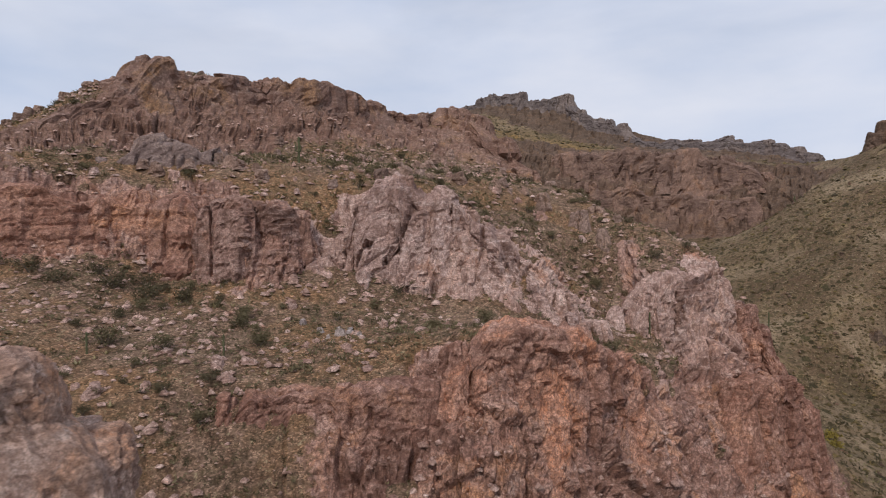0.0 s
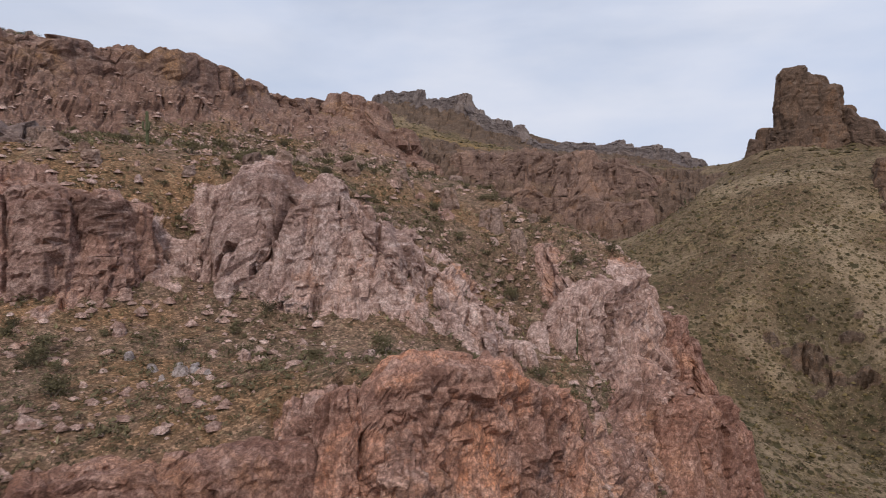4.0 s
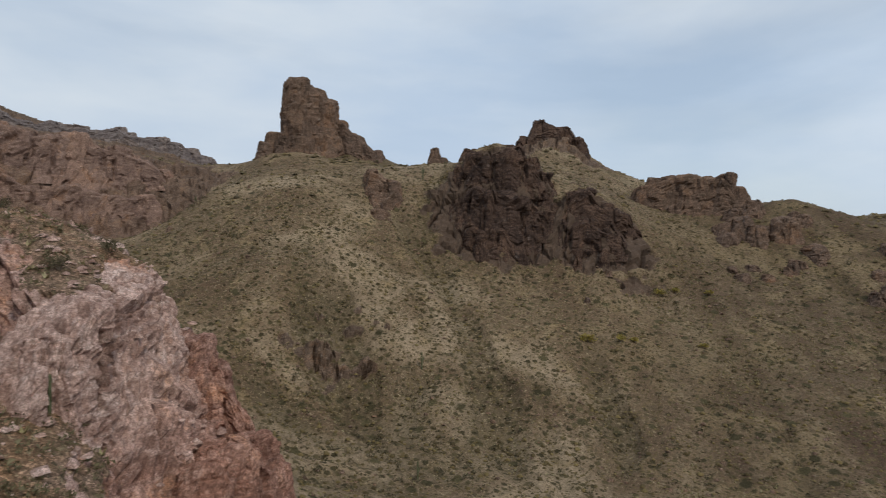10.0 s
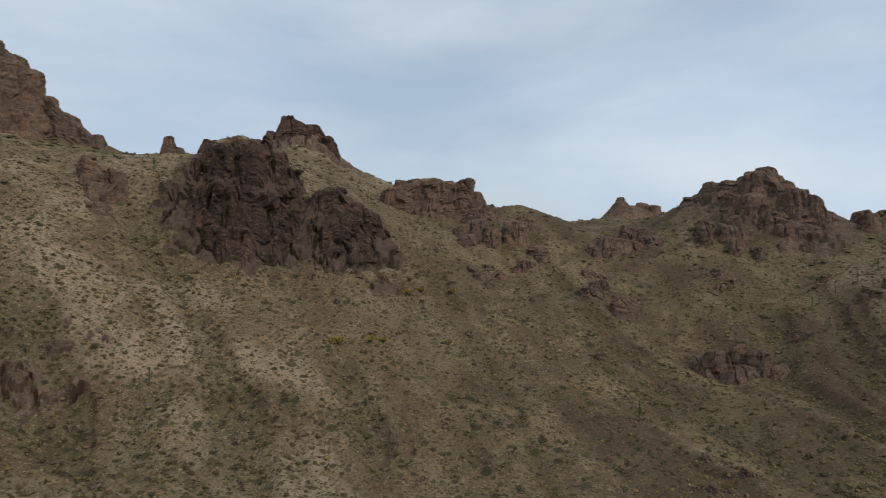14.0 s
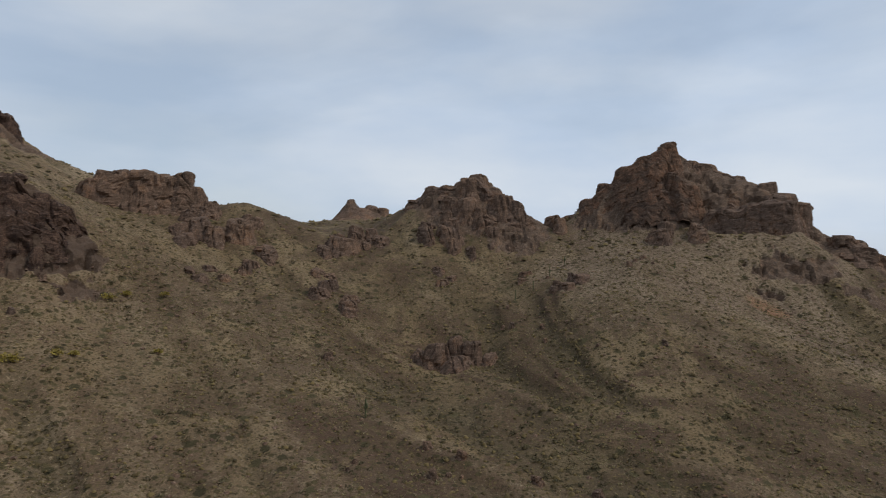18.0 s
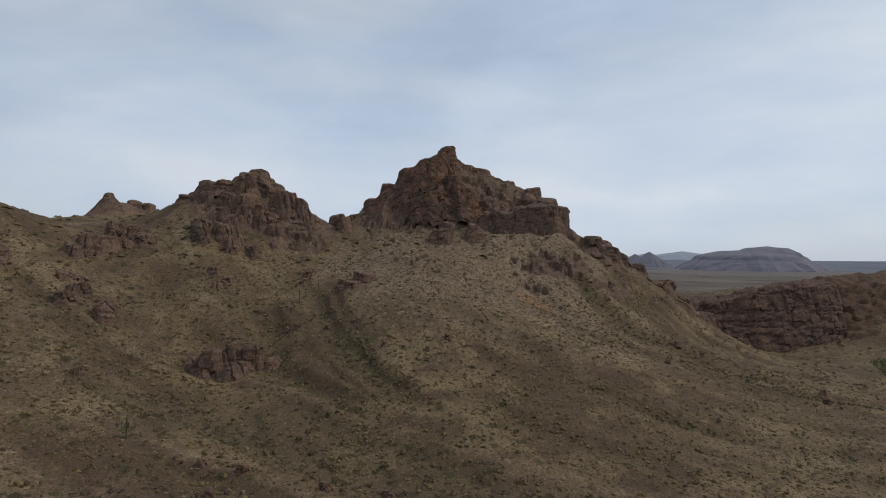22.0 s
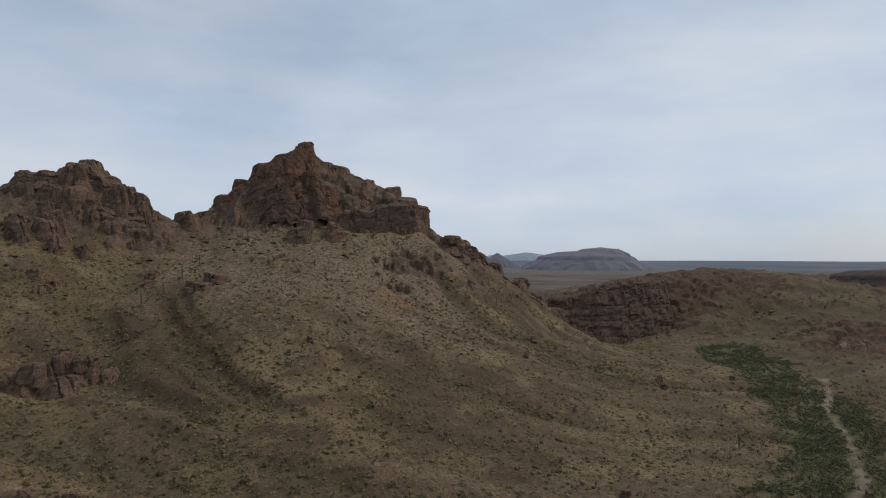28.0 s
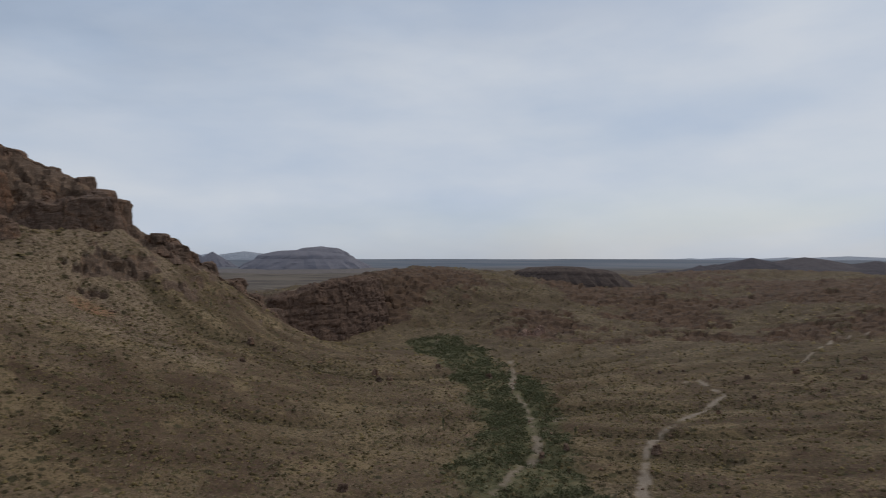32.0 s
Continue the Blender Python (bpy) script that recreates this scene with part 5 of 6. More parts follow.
crag("rock_shoulder", "blunt grey-brown rock shoulder beside the peak", "rock peak", ROCK_BROWN,
     [(386, -190, 156, 16, 18, -10), (389, -206, 155, 18, 20, -10), (380, -220, 147, 18, 20, -10), (366, -226, 140, 22, 22, -10, (0, 0), 0.8), (352, -227, 133.5, 24, 24, -10, (0, 0), 0.88), (340, -226, 127, 20, 24, -10, (0, 0), 0.96),
      (352, -210, 122, 20, 20, 0), (362, -204, 132, 16, 16, 0)], 50, "rock peaks", 0.7, 0.7)
crag("rock_spur", "rocky spur running down from the peak", "rock outcrop", ROCK_BROWN, row_of([(328, -246, 108), (325, -256, 106), (325, -268, 98), (324, -279, 90), (314, -290, 80), (304, -301, 70), (298, -311, 60)], 25, 26, 13, 0.25), 11, "rock outcrops", 0.5)
crag("rock_outcrop", "reddish rock lump standing on the scrubby slope", "rock outcrop", ROCK_BROWN, row_of([(297, -6, 57), (294, -14, 60), (294, -22, 63), (291, -28, 61), (288, -36, 56), (284, -20, 56)], 13, 12, 14, 0.25) + row_of([(291, -10, 54), (289, -25, 56), (298, -17, 58)], 10, 10, 144, 0.2), 12, "rock outcrops", 0.6, face=False)
for n, places in enumerate(([(396, 95, 5), (388, 100, 4)], [(391, 67, 5), (386, 74, 4)], [(371, 95, 6), (364, 100, 4), (368, 86, 5)], [(373, 74, 6), (367, 66, 4)], [(382, 29, 6)], [(395, 12, 8), (388, 20, 6), (398, 2, 5)], [(387, -37, 6), (384, -44, 6), (391, -30, 4)], [(398, -108, 5)], [(401, -83, 6), (396, -72, 7), (394, -60, 6)], [(404, -55, 7), (400, -40, 6)], [(330, 25, 3), (338, 34, 3)], [(352, -150, 5), (345, -172, 5)])):
    ledge("rock_outcrop", "low dark ledge of rock among the scrub", ROCK_BROWN, [(x, y, 1.35 * h) for x, y, h in places], 14, 130 + n)
for n, places in enumerate([[(327, 89, 4), (336, 81, 4), (343, 72, 4)], [(351, 67, 4), (359, 58, 4)], [(393, 19, 4), (395, 9, 4)], [(362, -28, 4), (355, -32, 4)], [(324, -76, 4), (321, -82, 4)], [(355, 33, 4), (355, 28, 4)], [(382, -63, 4), (383, -75, 4), (378, -52, 4)], [(324, -90, 4), (349, -71, 4)]]):
    ledge("rock_outcrop", "dark broken ledge of rock on the scrubby slope", ROCK_BROWN, [(x, y, 0.62 * h) for x, y, h in places], 10, 160 + n)
ledge("rock_outcrop", "reddish rock knob beside the wash", ROCK_RUST, [(156, -469, 7), (150, -474, 6), (163, -466, 6)], 9, 150)
crag("cliff", "red-brown layered cliffs at the mouth of the gorge", "cliff", ROCK_GORGE,
     row_of([(350, -390, 62.4), (344, -402, 64.8), (336, -415, 68.2), (328, -428, 71.6), (320, -445, 73.6), (312, -463, 74.7), (306, -485, 74.3)], 18, 22, 151, 0.2), 51, "cliffs", 0.6, 0.8, batter=0.4, fins=0.6)
crag("cliff", "reddish cliff band low on the spur of the peak", "cliff", ROCK_GORGE, row_of([(319, -245, 84.0), (315, -256, 81.7), (310, -268, 77.4), (306, -281, 71.8), (303, -293, 66.2), (300, -304, 59.3)], 14, 13, 153, 0.2), 52, "cliffs", 0.6, 0.9, batter=0.3)
crag("rock_block", "blunt grey-brown wall of rock under the grassy shoulder", "rock peak", ROCK_BROWN, row_of([(354, -185, 123.2), (348, -193, 124.4), (343, -203, 126.5), (338, -212, 127.9), (333, -221, 126.5)], 17, 20, 154, 0.15), 53, "rock peaks", 0.8, 0.7, batter=0.08)
crag("rock_outcrop", "brown rock fin on the lower valley slope", "rock outcrop", ROCK_BROWN, row_of([(174, 241, 87), (179, 237, 86), (172, 236, 81), (184, 234, 77)], 11, 11, 15), 13, "rock outcrops", 0.9)
crag("boulder", "rounded brown boulder on the valley slope", "boulder", ROCK_BROWN, row_of([(196, 221, 77)], 9, 9, 16), 14, "boulders", 0.9)
# tower ridge
crag("rock_towers", "grey castellated rock towers on the far ridge", "rock towers", ROCK_GREY, row_of([(60, 688, 250), (76, 686, 253), (92, 684, 261), (104, 680, 264), (118, 664, 261), (128, 656, 260), (140, 647, 250), (152, 638, 250), (166, 620, 250), (176, 602, 232), (188, 592, 222), (200, 586, 219), (208, 580, 216), (68, 684, 245), (98, 678, 254), (123, 658, 253), (146, 640, 244), (171, 608, 236), (194, 586, 214)], 24, 22, 17), 15, "rock outcrops", 0.4)
crag("rock_outcrop", "row of weathered rock knobs along the ridge line", "rock outcrop", ROCK_GREY, row_of([(216, 562, 199), (226, 551, 194), (240, 540, 194), (252, 534, 193), (262, 528, 190), (277, 521, 194), (284, 514, 190), (294, 504, 187), (300, 498, 187), (308, 491, 184), (316, 486, 179), (323, 480, 173), (221, 554, 191), (233, 545, 189), (257, 530, 186), (270, 523, 187), (289, 509, 184), (304, 494, 181)], 23, 20, 18), 16, "rock outcrops", 0.5)
crag("cliff", "reddish brown cliff wall at the head of the gorge", "cliff", ROCK_RUST, row_of([(112, 424, 164), (127, 424, 165), (141, 419, 164), (155, 414, 166), (170, 408, 162), (184, 402, 163), (196, 397, 158), (207, 392, 157), (218, 387, 152), (228, 380, 146)], 21, 22, 19) + row_of([(120, 405, 142), (137, 401, 136), (150, 396, 140), (165, 390, 132), (180, 383, 134), (195, 376, 128), (210, 367, 130)], 17, 16, 20), 17, "cliffs", 0.6, fins=1.6)
# near hill
crag("rock_crag", "pale pink fluted crag with deep fissures", "rock crag", ROCK_PINK,
     row_of([(-6.5, 99, 107.5), (-3, 98, 110), (0, 98.5, 111)], 5.5, 7, 31, 0.2) + row_of([(4.5, 95, 107.5), (7, 94.5, 108.5), (10, 94, 105.5), (14, 92.5, 102), (18, 90.5, 98), (22, 88, 94), (26, 85, 90), (8, 92, 102), (13, 90, 98), (18, 87, 93.5)], 9, 8, 32), 18, "near crags", 1.5, 1.5, batter=0.22, fins=2.0)
crag("rock_crag", "dark pink buttress beside a recess in the cliff", "rock crag", ROCK_ROSE, row_of([(-26.5, 96, 106.5), (-22, 95, 107), (-18, 95, 107), (-15.5, 97, 105.5)], 7.5, 8, 33, 0.2), 19, "near crags", 1.3, 1.3, fins=1.6)
crag("rock_crag", "red-stained cliff with an overhung recess", "rock crag", ROCK_RED, row_of([(-78, 92, 108), (-70, 94, 109), (-62, 96, 110), (-55, 98, 110), (-48, 100, 108.5), (-41, 102, 108.5), (-35, 103, 108), (-31, 102, 108)], 10, 9, 34), 20, "near crags", 1.1)
crag("rock_crag", "grey-mauve crag below the summit", "rock crag", ROCK_MAUVE, row_of([(-50, 112, 114.5), (-43, 113, 119.5), (-38, 113.5, 119), (-33, 114, 117), (-28, 114, 115)], 9, 9, 35, 0.3), 21, "near crags", 1.0, batter=0.3, fins=1.6)
crag("rock_crag", "brown summit crags along the hilltop", "rock crag", ROCK_SUMMIT, row_of([(-72, 122, 121), (-64, 131, 129), (-57, 138, 135), (-53, 142, 141), (-47, 149, 139), (-40, 154, 141), (-31, 158, 140), (-23, 161, 143), (-16, 169, 141), (-9, 177, 140), (-3, 184, 139.5), (5, 189, 138)], 15, 14, 36), 22, "near crags", 0.8)
crag("rock_crag", "pocked red-brown knob at the end of the hill crest", "rock crag", ROCK_SUMMIT, row_of([(11, 195, 141), (18, 194, 143), (24, 190, 139), (28, 183, 131), (33, 176, 122)], 17, 15, 37), 23, "near crags", 0.9)
crag("rock_crag", "orange-stained rounded rock on the cliff rim", "rock crag", ROCK_ORANGE, row_of([(6, 63.5, 90.5), (10.5, 63.5, 92.5), (15, 65, 92), (20, 68, 90), (25, 72, 87.5), (29, 77, 85)], 5.5, 6.5, 38), 24, "near crags", 1.5, 1.2, batter=0.04)
crag("rock_crag", "pale pink fin of jointed rock", "rock crag", ROCK_FIN, [(-29, 24.5, 97, 10, 9, 30, (0, 0), 0.8), (-23, 27, 97.5, 10, 9, 32, (0, 0), 0.8), (-18.3, 29, 95.5, 8.5, 9, 28, (0, 0), 0.75), (-15, 30.5, 91.5, 7, 8, 26, (0, 0), 0.75), (-12.5, 31.5, 86, 6.5, 8, 24, (0, 0), 0.7), (-19, 26.5, 86, 9, 8, 30)], 25, "near crags", 2.4, 0.75)
crag("rock_crag", "pale ribs of tilted rock on the spur", "rock crag", ROCK_PINK, row_of([(34, 93, 90.5), (37, 94, 93), (40.5, 95.5, 96), (44, 98, 96), (48, 101, 96.5), (51, 104, 98), (54, 104.5, 94.5)], 4.5, 9, 40), 26, "near crags", 1.5, 1.5, fins=2.4)
crag("rock_crag", "dark rock face on the edge of the spur", "rock crag", ROCK_RED, row_of([(56, 102, 90.5), (59, 102, 87), (62, 101, 82), (65, 100, 76), (58, 96, 80), (53, 92, 81), (47, 88, 81)], 9, 9, 41), 27, "near crags", 1.3)
crag("rock_crag", "weathered grey-pink rocks on the spur crest", "rock crag", ROCK_HILL, row_of([(34, 117, 107), (38, 121, 108), (41, 117, 106), (44, 114, 104), (46, 111, 103), (48.5, 109.5, 101.5), (28, 122, 110.5), (37, 112, 103.5), (42, 109, 101)], 5, 5, 42), 28, "near crags", 1.2, face=False)
crag("rock_crag", "broken red rocks along the cliff rim", "rock crag", ROCK_RED, row_of([(-17, 65, 85.5), (-11, 66, 86), (-6, 65.5, 86), (-1, 64.5, 86.5), (3, 64, 87)], 6, 6, 43), 29, "near crags", 1.2)
# far mesas and ranges, distance haze painted into their rock colours
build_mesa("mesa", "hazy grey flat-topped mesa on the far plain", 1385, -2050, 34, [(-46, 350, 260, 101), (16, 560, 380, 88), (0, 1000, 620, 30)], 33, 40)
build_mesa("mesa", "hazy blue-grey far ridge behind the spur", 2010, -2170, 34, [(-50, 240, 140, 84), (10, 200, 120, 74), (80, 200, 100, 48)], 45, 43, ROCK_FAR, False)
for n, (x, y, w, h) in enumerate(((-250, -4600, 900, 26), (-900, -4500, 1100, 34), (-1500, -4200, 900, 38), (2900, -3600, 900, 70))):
    build_mesa("far_range", "mountains on the horizon, tinted blue-grey for haze", x, y, 66, [(0, w, 200, h), (w * 0.3, w * 0.6, 160, h * 0.8)], -20 + 9 * n, 60 + n, ROCK_FAINT, False)

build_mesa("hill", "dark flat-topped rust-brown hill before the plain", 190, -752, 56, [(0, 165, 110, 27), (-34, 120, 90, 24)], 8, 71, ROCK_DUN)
# these hills carry their haze in the base colour
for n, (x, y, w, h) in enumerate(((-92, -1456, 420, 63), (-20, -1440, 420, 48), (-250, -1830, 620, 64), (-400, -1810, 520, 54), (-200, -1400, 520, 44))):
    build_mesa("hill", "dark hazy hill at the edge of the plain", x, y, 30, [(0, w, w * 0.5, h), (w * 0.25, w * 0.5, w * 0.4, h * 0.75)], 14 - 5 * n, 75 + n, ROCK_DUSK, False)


# ---- plants and stones ----
def scatter(n, seed, weight):
    """Places on the ground, by area and a weight over the net: points, normals and indices."""
    rng = np.random.RandomState(seed)
    P = NET[:N_FINE]
    a = P[:-1, :-1]
    du, dv = P[1:, :-1] - a, P[:-1, 1:] - a
    area = np.linalg.norm(np.cross(du, dv), axis=-1)
    w = (area * weight[:N_FINE - 1, :-1]).ravel()
    pick = rng.choice(len(w), n, p=w / w.sum())
    i, j = pick // area.shape[1], pick % area.shape[1]
    u, v = rng.rand(2, n)
    pos = a[i, j] + du[i, j] * u[:, None] + dv[i, j] * v[:, None]
    return pos, rng


def patches(size, seed, lo, hi):
    q = np.c_[NET[..., :2].reshape(-1, 2) / size, np.zeros(NET[..., 0].size)]
    return smooth01(fbm(q, 4, seed).reshape(NET_R.shape), lo, hi)


RUNNEL = np.clip(-gullies(NET[..., :2].reshape(-1, 2)) / 2.6, 0, 1).reshape(NET_R.shape)
OPEN_GROUND = smooth01(NET_ROCK, 0.55, 0.2)
TRACK_FREE = smooth01(np.minimum(np.minimum(line_distance(NET[..., :2].reshape(-1, 2), WASH), line_distance(NET[..., :2].reshape(-1, 2), TRAIL)), line_distance(NET[..., :2].reshape(-1, 2), TRAIL_B)).reshape(NET_R.shape), 1.8, 3)
NEAR_HILL = smooth01(np.hypot((NET[..., 0] + 5) / 95, (NET[..., 1] - 100) / 100), 1.0, 0.8)


def dome_template(rng, n=4):
    """A small low bush seen from afar: a ragged cap of leaves."""
    pts = [(0.2 * rng.randn(), 0.2 * rng.randn(), 0.8 + 0.25 * rng.rand())]
    for ring, (r, z) in enumerate(((0.75, 0.6), (1.0, 0.1))):
        for k in range(n):
            a = 2 * np.pi * (k + 0.5 * ring) / n + 0.25 * rng.randn()
            q = r * (0.75 + 0.5 * rng.rand())
            pts.append((q * np.cos(a), q * np.sin(a), z * (0.6 + 0.7 * rng.rand())))
    f = [(0, 1 + k, 1 + (k + 1) % n) for k in range(n)]
    for k in range(n):
        f += [(1 + k, 1 + n + k, 1 + (k + 1) % n), (1 + (k + 1) % n, 1 + n + k, 1 + n + (k + 1) % n)]
    return np.array(pts), np.array(f)


def tent_template(rng):
    """A tiny bush, a few leaves across."""
    pts = [(0.25 * rng.randn(), 0.25 * rng.randn(), 0.8 + 0.3 * rng.rand())]
    for k in range(5):
        a = 2 * np.pi * k / 5 + 0.3 * rng.randn()
        q = 0.7 + 0.6 * rng.rand()
        pts.append((q * np.cos(a), q * np.sin(a), 0.3 * rng.rand()))
    return np.array(pts), np.array([(0, 1 + k, 1 + (k + 1) % 5) for k in range(5)])


def leafy_template(rng, n, leaf, flat=0.75):
    """A bush of loose leaf sprays in several clumps."""
    clumps = np.c_[rng.uniform(-0.6, 0.6, (7, 2)), rng.uniform(0.3, 0.75, 7)]
    c = clumps[rng.randint(0, 7, n)] + rng.randn(n, 3) * np.array([0.22, 0.22, 0.16])
    c[:, 2] = np.abs(c[:, 2]) * flat / 0.75
    tri = c[:, None] + rng.randn(n, 3, 3) * leaf
    return tri.reshape(-1, 3), np.arange(3 * n).reshape(-1, 3)


def spiky_template(rng, n):
    """A tuft of dry grass."""
    v = []
    for k in range(n):
        a = 2 * np.pi * (k + rng.rand()) / n
        d = np.array([np.cos(a), np.sin(a), 0])
        s = np.array([-d[1], d[0], 0]) * 0.28
        v += [d * 0.15 - s, d * 0.15 + s, d * (0.6 + 0.5 * rng.rand()) + np.array([0, 0, 0.7 + 0.5 * rng.rand()])]
    return np.array(v), np.arange(3 * n).reshape(-1, 3)


def stone_template(rng):
    v = np.array([(1, 0, 0), (-1, 0, 0), (0, 1, 0), (0, -1, 0), (0, 0, 0.8), (0, 0, -0.6), (0.7, 0.6, 0.4), (-0.6, -0.7, 0.45)]) * (0.7 + 0.6 * rng.rand(8, 1))
    f = [(4, 0, 6), (4, 6, 2), (0, 2, 6), (4, 2, 1), (4, 1, 7), (7, 1, 3), (4, 7, 3), (4, 3, 0)]
    return v, np.array(f)


def spread(name, label, category, material, pos, size, templates, seed, squash=1.0, sink=0.08):
    """Many small repeats, joined into one object."""
    rng = np.random.RandomState(seed)
    which = rng.randint(0, len(templates), len(pos))
    V, F, base = [], [], 0
    for t, (tv, tf) in enumerate(templates):
        k = np.where(which == t)[0]
        if not len(k):
            continue
        a = rng.rand(len(k)) * 2 * np.pi
        ca, sa = np.cos(a), np.sin(a)
        x = tv[None, :, 0] * ca[:, None] - tv[None, :, 1] * sa[:, None]
        y = tv[None, :, 0] * sa[:, None] + tv[None, :, 1] * ca[:, None]
        z = np.repeat(tv[None, :, 2], len(k), 0) * squash
        v = np.stack([x, y, z], -1) * size[k][:, None, None] + pos[k][:, None]
        v[..., 2] -= sink * size[k][:, None]
        V.append(v.reshape(-1, 3))
        f = tf[None] + (np.arange(len(k)) * len(tv))[:, None, None] + base
        F.append(f.reshape(-1, 3))
        base += len(k) * len(tv)
    me = quick_mesh(name, np.concatenate(V), np.concatenate(F))
    me.materials.append(material)
    return tagged(new(name, me), label, category, kind="stuff")


def plant_slopes():
    rng = np.random.RandomState(5)
    domes = [dome_template(rng) for _ in range(8)]
    tents = [tent_template(rng) for _ in range(8)]
    leafy = [leafy_template(rng, 24, 0.17) for _ in range(6)]
    tufts = [spiky_template(rng, 4) for _ in range(5)]
    stones = [stone_template(rng) for _ in range(6)]
    mid = smooth01(NET_R, 60, 110) * smooth01(NET_R, 430, 330) * OPEN_GROUND * TRACK_FREE
    gully = (0.3 + patches(14, 201, 0.42, 0.62)) * (1 + 1.6 * RUNNEL)
    pos, r = scatter(18000, 11, mid * (1 - NEAR_HILL) * gully)
    spread("scrub", "low olive and brown desert scrub on the slopes", "desert scrub", LEAF_SCRUB, pos, 0.32 + 0.7 * r.rand(len(pos)) ** 2.4, domes, 12)
    pos, r = scatter(7500, 13, mid * (1 - NEAR_HILL) * (0.06 + 0.5 * patches(22, 205, 0.5, 0.64) + 1.1 * RUNNEL))
    spread("bushes", "dark green desert bushes in the runnels", "desert bushes", LEAF_DARK, pos, 0.6 + 1.0 * r.rand(len(pos)) ** 1.6, leafy, 14)
    pos, r = scatter(34000, 27, mid * (1 - NEAR_HILL))
    spread("scrub", "tiny grey-olive scrub speckling the slopes", "desert scrub", LEAF_SCRUB, pos, 0.2 + 0.35 * r.rand(len(pos)), tents, 28)
    far = smooth01(NET_R, 330, 420) * smooth01(NET_R, 1000, 800) * OPEN_GROUND
    pos, r = scatter(22000, 15, far * (0.4 + patches(20, 207, 0.4, 0.6)))
    spread("scrub", "distant scrub dotting the hills", "desert scrub", LEAF_SCRUB, pos, 0.7 + 1.3 * r.rand(len(pos)) ** 1.8, tents, 16)
    pos, r = scatter(24000, 17, smooth01(NET_R, 40, 70) * smooth01(NET_R, 380, 300) * OPEN_GROUND * TRACK_FREE * (0.1 + patches(26, 209, 0.47, 0.6)))
    spread("dry_grass", "pale straw-coloured tufts of dry grass", "dry grass", LEAF_DRY, pos, 0.3 + 0.4 * r.rand(len(pos)), tufts, 18)
    pos, r = scatter(12000, 19, smooth01(NET_R, 30, 45) * smooth01(NET_R, 220, 150) * NEAR_HILL * (0.25 + patches(9, 211, 0.45, 0.6)) * (0.3 + 0.7 * OPEN_GROUND))
    spread("scree", "loose pink and grey stones on the bench", "stones", ROCK_PINK, pos, 0.12 + 0.65 * r.rand(len(pos)) ** 3.5, stones, 20)
    pos, r = scatter(7000, 21, smooth01(NET_R, 100, 140) * smooth01(NET_R, 420, 360) * (1 - NEAR_HILL) * (0.2 + patches(18, 213, 0.5, 0.62)) * (0.4 + 0.6 * OPEN_GROUND))
    spread("scree", "grey-brown stones lying on the slopes", "stones", ROCK_BROWN, pos, 0.25 + 0.8 * r.rand(len(pos)) ** 4, stones, 22)
    pos, r = scatter(13000, 23, smooth01(NET_R, 30, 45) * smooth01(NET_R, 240, 180) * NEAR_HILL * OPEN_GROUND * (0.2 + patches(10, 215, 0.42, 0.6)))
    spread("scrub", "small olive scrub and cushions on the bench", "desert scrub", LEAF_OLIVE, pos, 0.18 + 0.75 * r.rand(len(pos)) ** 2.2, [leafy_template(rng, 17, 0.17) for _ in range(6)], 24)
    flat = NET[..., :2].reshape(-1, 2)
    band = smooth01((line_distance(flat, THICKET) + 30 * (fbm(np.c_[flat / 20, 0 * flat[:, 0]], 4, 57) - 0.5)).reshape(NET_R.shape), 26, 15) * TRACK_FREE
    pos, r = scatter(5200, 25, band * (0.4 + patches(14, 217, 0.42, 0.6)))
    spread("thicket", "dense green mesquite thicket along the dry wash", "thicket", LEAF_THICKET, pos, 0.7 + 1.3 * r.rand(len(pos)) ** 1.5, [leafy_template(rng, 30, 0.17) for _ in range(6)], 26)


plant_slopes()


def tapered_tube(path, radii, sides=7):
    """A tube along a path as verts and quads."""
    path = np.array(path, float)
    V = []
    for k, (p, r) in enumerate(zip(path, radii)):
        t = path[min(k + 1, len(path) - 1)] - path[max(k - 1, 0)]
        t = t / np.linalg.norm(t)
        a = np.cross(t, (0.3, 1, 0.1))
        a /= np.linalg.norm(a)
        b = np.cross(t, a)
        th = np.linspace(0, 2 * np.pi, sides, endpoint=False)
        V.append(p + r * (np.cos(th)[:, None] * a + np.sin(th)[:, None] * b))
    V = np.concatenate(V)
    F = [(k * sides + s, k * sides + (s + 1) % sides, (k + 1) * sides + (s + 1) % sides, (k + 1) * sides + s) for k in range(len(path) - 1) for s in range(sides)]
    return V, np.array(F)


def build_shrub(seed, name, label, category, leaf_material, n_leaf, leaf, group, flat=0.75):
    """A many-stemmed desert shrub, about one metre in radius: stems and an airy crown."""
    rng = np.random.RandomState(seed)
    root = tagged(new(name), label, category, group)
    for k in range(5):
        a = 2 * np.pi * k / 5 + rng.rand()
        tip = np.array([0.6 * np.cos(a), 0.6 * np.sin(a), 0.5 + 0.35 * rng.rand()])
        path = [(0, 0, -0.25), tip * 0.3 + rng.randn(3) * 0.03, tip * 0.65 + rng.randn(3) * 0.05, tip]
        v, f = tapered_tube(path, (0.05, 0.04, 0.025, 0.01), 5)
        part("stem", quick_mesh("stem", v, f), BARK, root)
    v, f = leafy_template(rng, n_leaf, leaf, flat)
    part("crown", quick_mesh("crown", v, f), leaf_material, root)
    return root


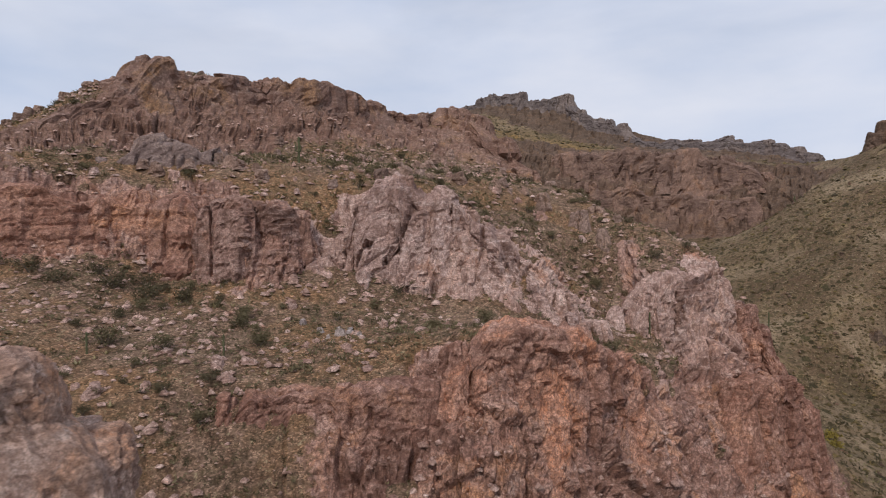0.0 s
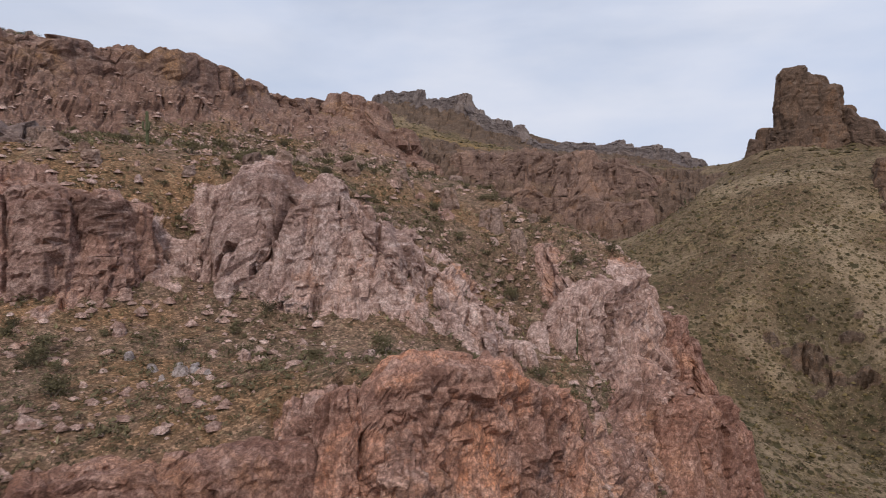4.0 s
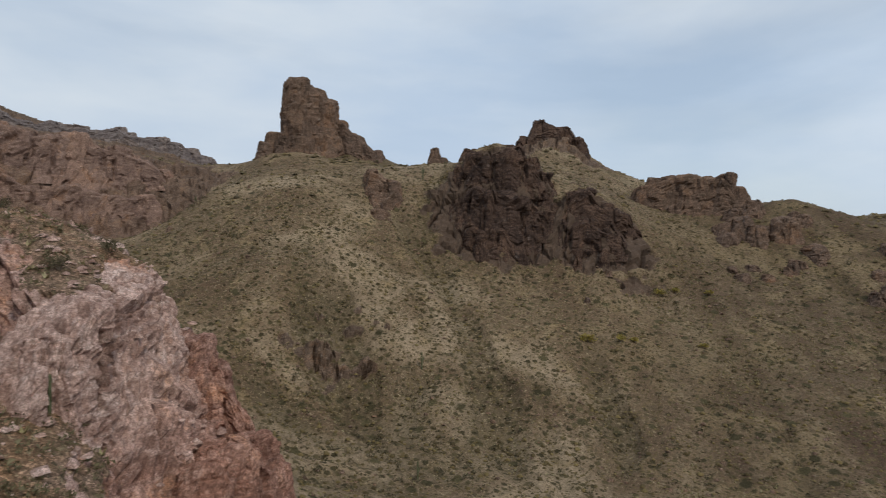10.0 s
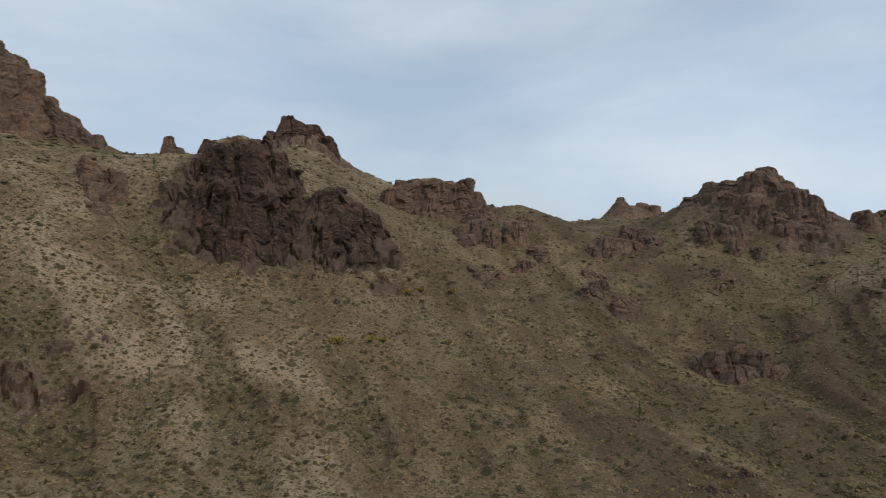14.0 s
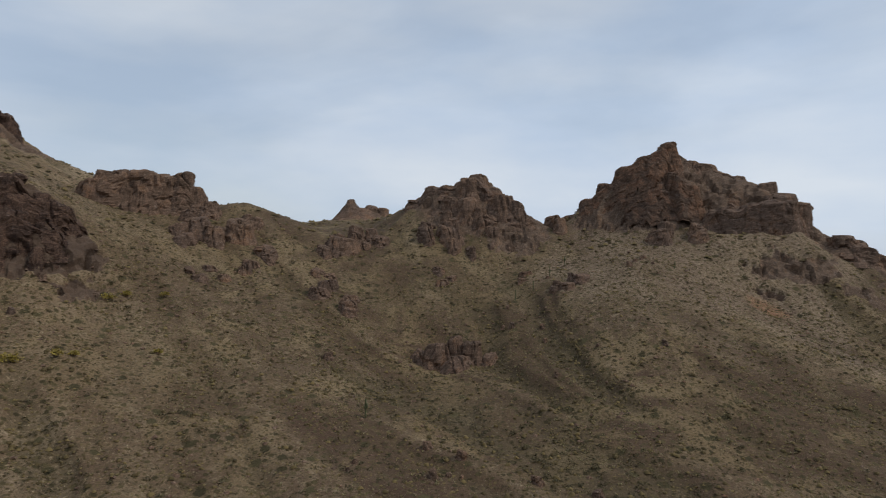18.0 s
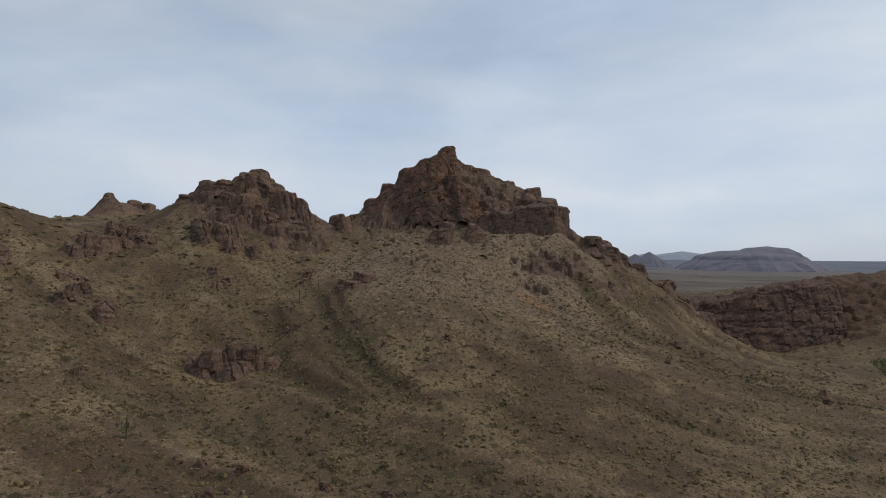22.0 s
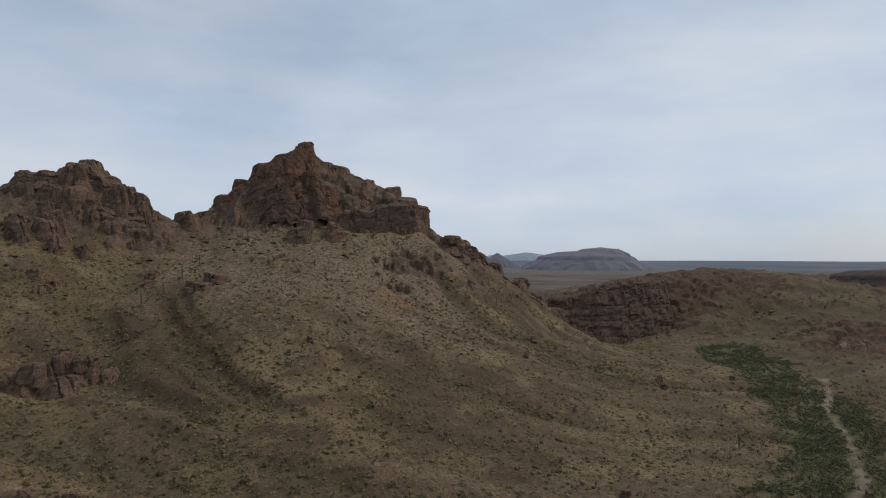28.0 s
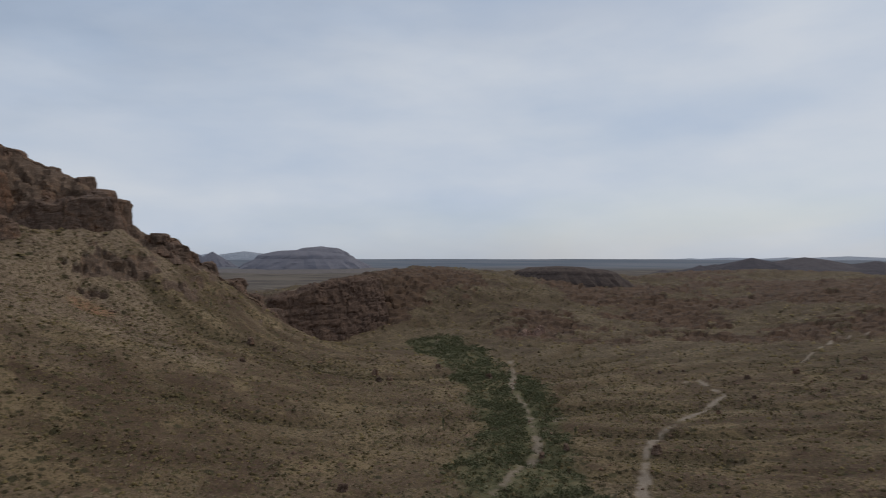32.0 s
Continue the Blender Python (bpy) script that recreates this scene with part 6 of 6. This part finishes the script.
def build_saguaro(seed, arms):
    """A ribbed column cactus, one metre high as built, to be scaled."""
    rng = np.random.RandomState(seed)
    root = tagged(new("saguaro"), "tall grey-green saguaro cactus standing on the slope", "cactus", "saguaros")

    def ribbed(path, r):
        path = np.array(path, float)
        n, sides = len(path), 28
        V = []
        for k, p in enumerate(path):
            t = path[min(k + 1, n - 1)] - path[max(k - 1, 0)]
            t /= np.linalg.norm(t)
            a = np.cross(t, (0.2, 1, 0.05))
            a /= np.linalg.norm(a)
            b = np.cross(t, a)
            th = np.linspace(0, 2 * np.pi, sides, endpoint=False)
            q = r * (1 + 0.1 * np.cos(14 * th)) * (1 if k < n - 2 else (0.75 if k == n - 2 else 0.12))
            V.append(p + q[:, None] * (np.cos(th)[:, None] * a + np.sin(th)[:, None] * b))
        P = np.stack(V, 1)
        return mesh_from_grid("stem", P, closed=True)

    part("trunk", ribbed([(0, 0, z) for z in (-0.06, 0.1, 0.3, 0.5, 0.7, 0.86, 0.95, 0.985, 1.0)], 0.04), CACTUS, root)
    for k in range(arms):
        a = 2 * np.pi * k / max(arms, 1) + rng.rand()
        c, s, z = np.cos(a), np.sin(a), 0.4 + 0.15 * rng.rand()
        l = 0.22 + 0.2 * rng.rand()
        path = [(0.02 * c, 0.02 * s, z), (0.07 * c, 0.07 * s, z - 0.005), (0.11 * c, 0.11 * s, z + 0.04), (0.115 * c, 0.115 * s, z + 0.5 * l), (0.115 * c, 0.115 * s, z + 0.9 * l), (0.115 * c, 0.115 * s, z + 0.96 * l), (0.115 * c, 0.115 * s, z + l)]
        part("arm", ribbed(path, 0.028), CACTUS, root)
    return root


def scaled(ob, x, y, k, turn, sink=0.05):
    ob.matrix_basis = pose(x, y, ground_z(x, y) - sink * k, 0, 0, turn) @ Matrix.Scale(k, 4)
    return ob


def copy_scaled(ob, x, y, k, turn, sink=0.05):
    made = copy_thing(ob, Matrix())
    made.matrix_basis = pose(x, y, ground_z(x, y) - sink * k, 0, 0, turn) @ Matrix.Scale(k, 4)
    return made


def plant_near():
    rng = random.Random(8)
    kinds = [build_shrub(300 + k, "shrub", "airy olive-green desert shrub on the stony bench", "shrub", LEAF_OLIVE, 700, 0.045, "shrubs on the hill") for k in range(3)]
    kinds += [build_shrub(310 + k, "shrub", "dark olive low bush among the rocks", "shrub", LEAF_DARK, 560, 0.045, "shrubs on the hill", 0.65) for k in range(2)]
    spots = [(0, 89, 1.2, 4), (-3.5, 86, 1.0, 1), (11, 78, 1.9, 0), (-20, 82, 1.9, 0), (-16, 74, 1.6, 1), (-36, 93, 2.2, 4), (-42, 92, 2.0, 3), (-50, 90, 2.2, 4), (-60, 86, 2.3, 4), (-39, 90, 2.6, 3), (-46, 89, 2.3, 4), (-34, 89, 2.5, 4),
             (-29, 88, 2.2, 3), (-55, 90, 2.4, 3), (-26, 72, 2.0, 0), (-33, 74, 2.4, 1), (33, 104, 2.0, 0), (36, 101, 1.6, 2), (38, 92, 1.5, 2), (-12, 116, 2.0, 0), (-4, 120, 1.9, 1), (12, 124, 2.0, 0), (24, 116, 1.8, 2), (-10, 135, 2.0, 0)]
    for n, (x, y, k, kind) in enumerate(spots):
        copy_scaled(kinds[kind], x, y, k, rng.uniform(0, 360))
    w = smooth01(NET_R, 30, 45) * smooth01(NET_R, 190, 150) * NEAR_HILL * OPEN_GROUND
    pos, r = scatter(230, 41, w * (0.25 + patches(12, 221, 0.45, 0.6)))
    for x, y, z in pos:
        copy_scaled(kinds[rng.randrange(5)], x, y, rng.uniform(0.6, 1.7), rng.uniform(0, 360))
    for n, k in enumerate(kinds):
        scaled(k, -8 + 6 * n, 82 - 2 * n, 1.1, 40 * n)
    yellow = build_shrub(330, "shrub", "bright yellow flowering shrub on the slope", "shrub", LEAF_YELLOW, 260, 0.1, "yellow shrubs", 0.8)
    scaled(yellow, 239, 126, 3.2, 0)
    for x, y, k in ((246, 116, 2.4), (250, 112, 2.0), (100, 140, 2.2), (108, 152, 2.6), (287, 113, 2.8), (292, 108, 2.2), (262, 90, 2.0), (300, 96, 2.0)):
        copy_scaled(yellow, x, y, k, rng.uniform(0, 360))
    cacti = [build_saguaro(350, 0), build_saguaro(351, 2), build_saguaro(352, 3)]
    spots = [(36.5, 90.5, 3.0, 0), (-18, 118, 5, 1), (-19, 70, 2.6, 0), (-34, 71.5, 2.5, 0)]
    for x, y, k, kind in spots:
        copy_scaled(cacti[kind], x, y, k, rng.uniform(0, 360), 0.0)
    pos, r = scatter(24, 43, smooth01(NET_R, 160, 200) * smooth01(NET_R, 420, 350) * OPEN_GROUND * TRACK_FREE)
    for x, y, z in pos:
        copy_scaled(cacti[rng.randrange(3)], x, y, rng.uniform(3.5, 6.5), rng.uniform(0, 360), 0.0)
    for n, k in enumerate(cacti):
        scaled(k, 330 + 9 * n, -70 - 12 * n, 5.0, 30 * n, 0.0)


plant_near()


def build_boulder(seed):
    me = column_mesh("boulder", 2.0, 1.7, 1.1, seed, 0.6, (0, 0), 0.7, 2.4, 0.8, 0.5)
    return me


def place_boulders():
    rng = random.Random(12)
    for mat, label, group, n, seed, w, lo, hi in (
            (ROCK_PINK, "angular pinkish boulder lying on the bench", "boulders on the bench", 70, 61, smooth01(NET_R, 30, 45) * smooth01(NET_R, 150, 120) * NEAR_HILL * OPEN_GROUND, 0.3, 1.1),
            (ROCK_HILL, "grey-brown angular rock half buried in the hillside", "rocks on the upper hill", 150, 65, NEAR_HILL * smooth01(NET[..., 2], 103, 110) * smooth01(NET_R, 230, 190) * OPEN_GROUND * (0.15 + patches(12, 223, 0.48, 0.6)), 0.5, 1.7),
            (ROCK_BROWN, "brown boulder on the valley slope", "boulders on the slopes", 90, 63, smooth01(NET_R, 130, 170) * smooth01(NET_R, 400, 340) * (1 - NEAR_HILL) * OPEN_GROUND * patches(30, 219, 0.5, 0.6), 0.8, 2.6)):
        meshes = [build_boulder(seed * 10 + k) for k in range(4)]
        for me in meshes:
            me.materials.append(mat)
        pos, r = scatter(n, seed, w)
        for x, y, z in pos:
            ob = tagged(new("boulder", meshes[rng.randrange(4)]), label, "boulder", group)
            k = rng.uniform(lo, hi)
            ob.matrix_basis = pose(x, y, ground_z(x, y), rng.uniform(-15, 15), rng.uniform(-15, 15), rng.uniform(0, 360)) @ Matrix.Scale(k, 4)
    pale = make_rock("pale_fresh_stone", (0.62, 0.56, 0.52), (0.5, 0.43, 0.40), (0.3, 0.24, 0.22), (0.5, 0.4, 0.34), 0.75)
    for n, (x, y, k) in enumerate(((-7, 76, 0.7), (-6, 76.6, 0.6), (-7.4, 77.2, 0.5), (-9.5, 77.4, 0.5), (-4.8, 75.4, 0.35), (-8.4, 75.2, 0.35), (-12, 80, 0.5))):
        me = build_boulder(900 + n)
        me.materials.append(pale)
        ob = tagged(new("boulder", me), "pale whitish boulder in a small heap", "boulder", "pale boulder heap")
        ob.matrix_basis = pose(x, y, ground_z(x, y), 0, 8, 50 * n) @ Matrix.Scale(k, 4)


place_boulders()
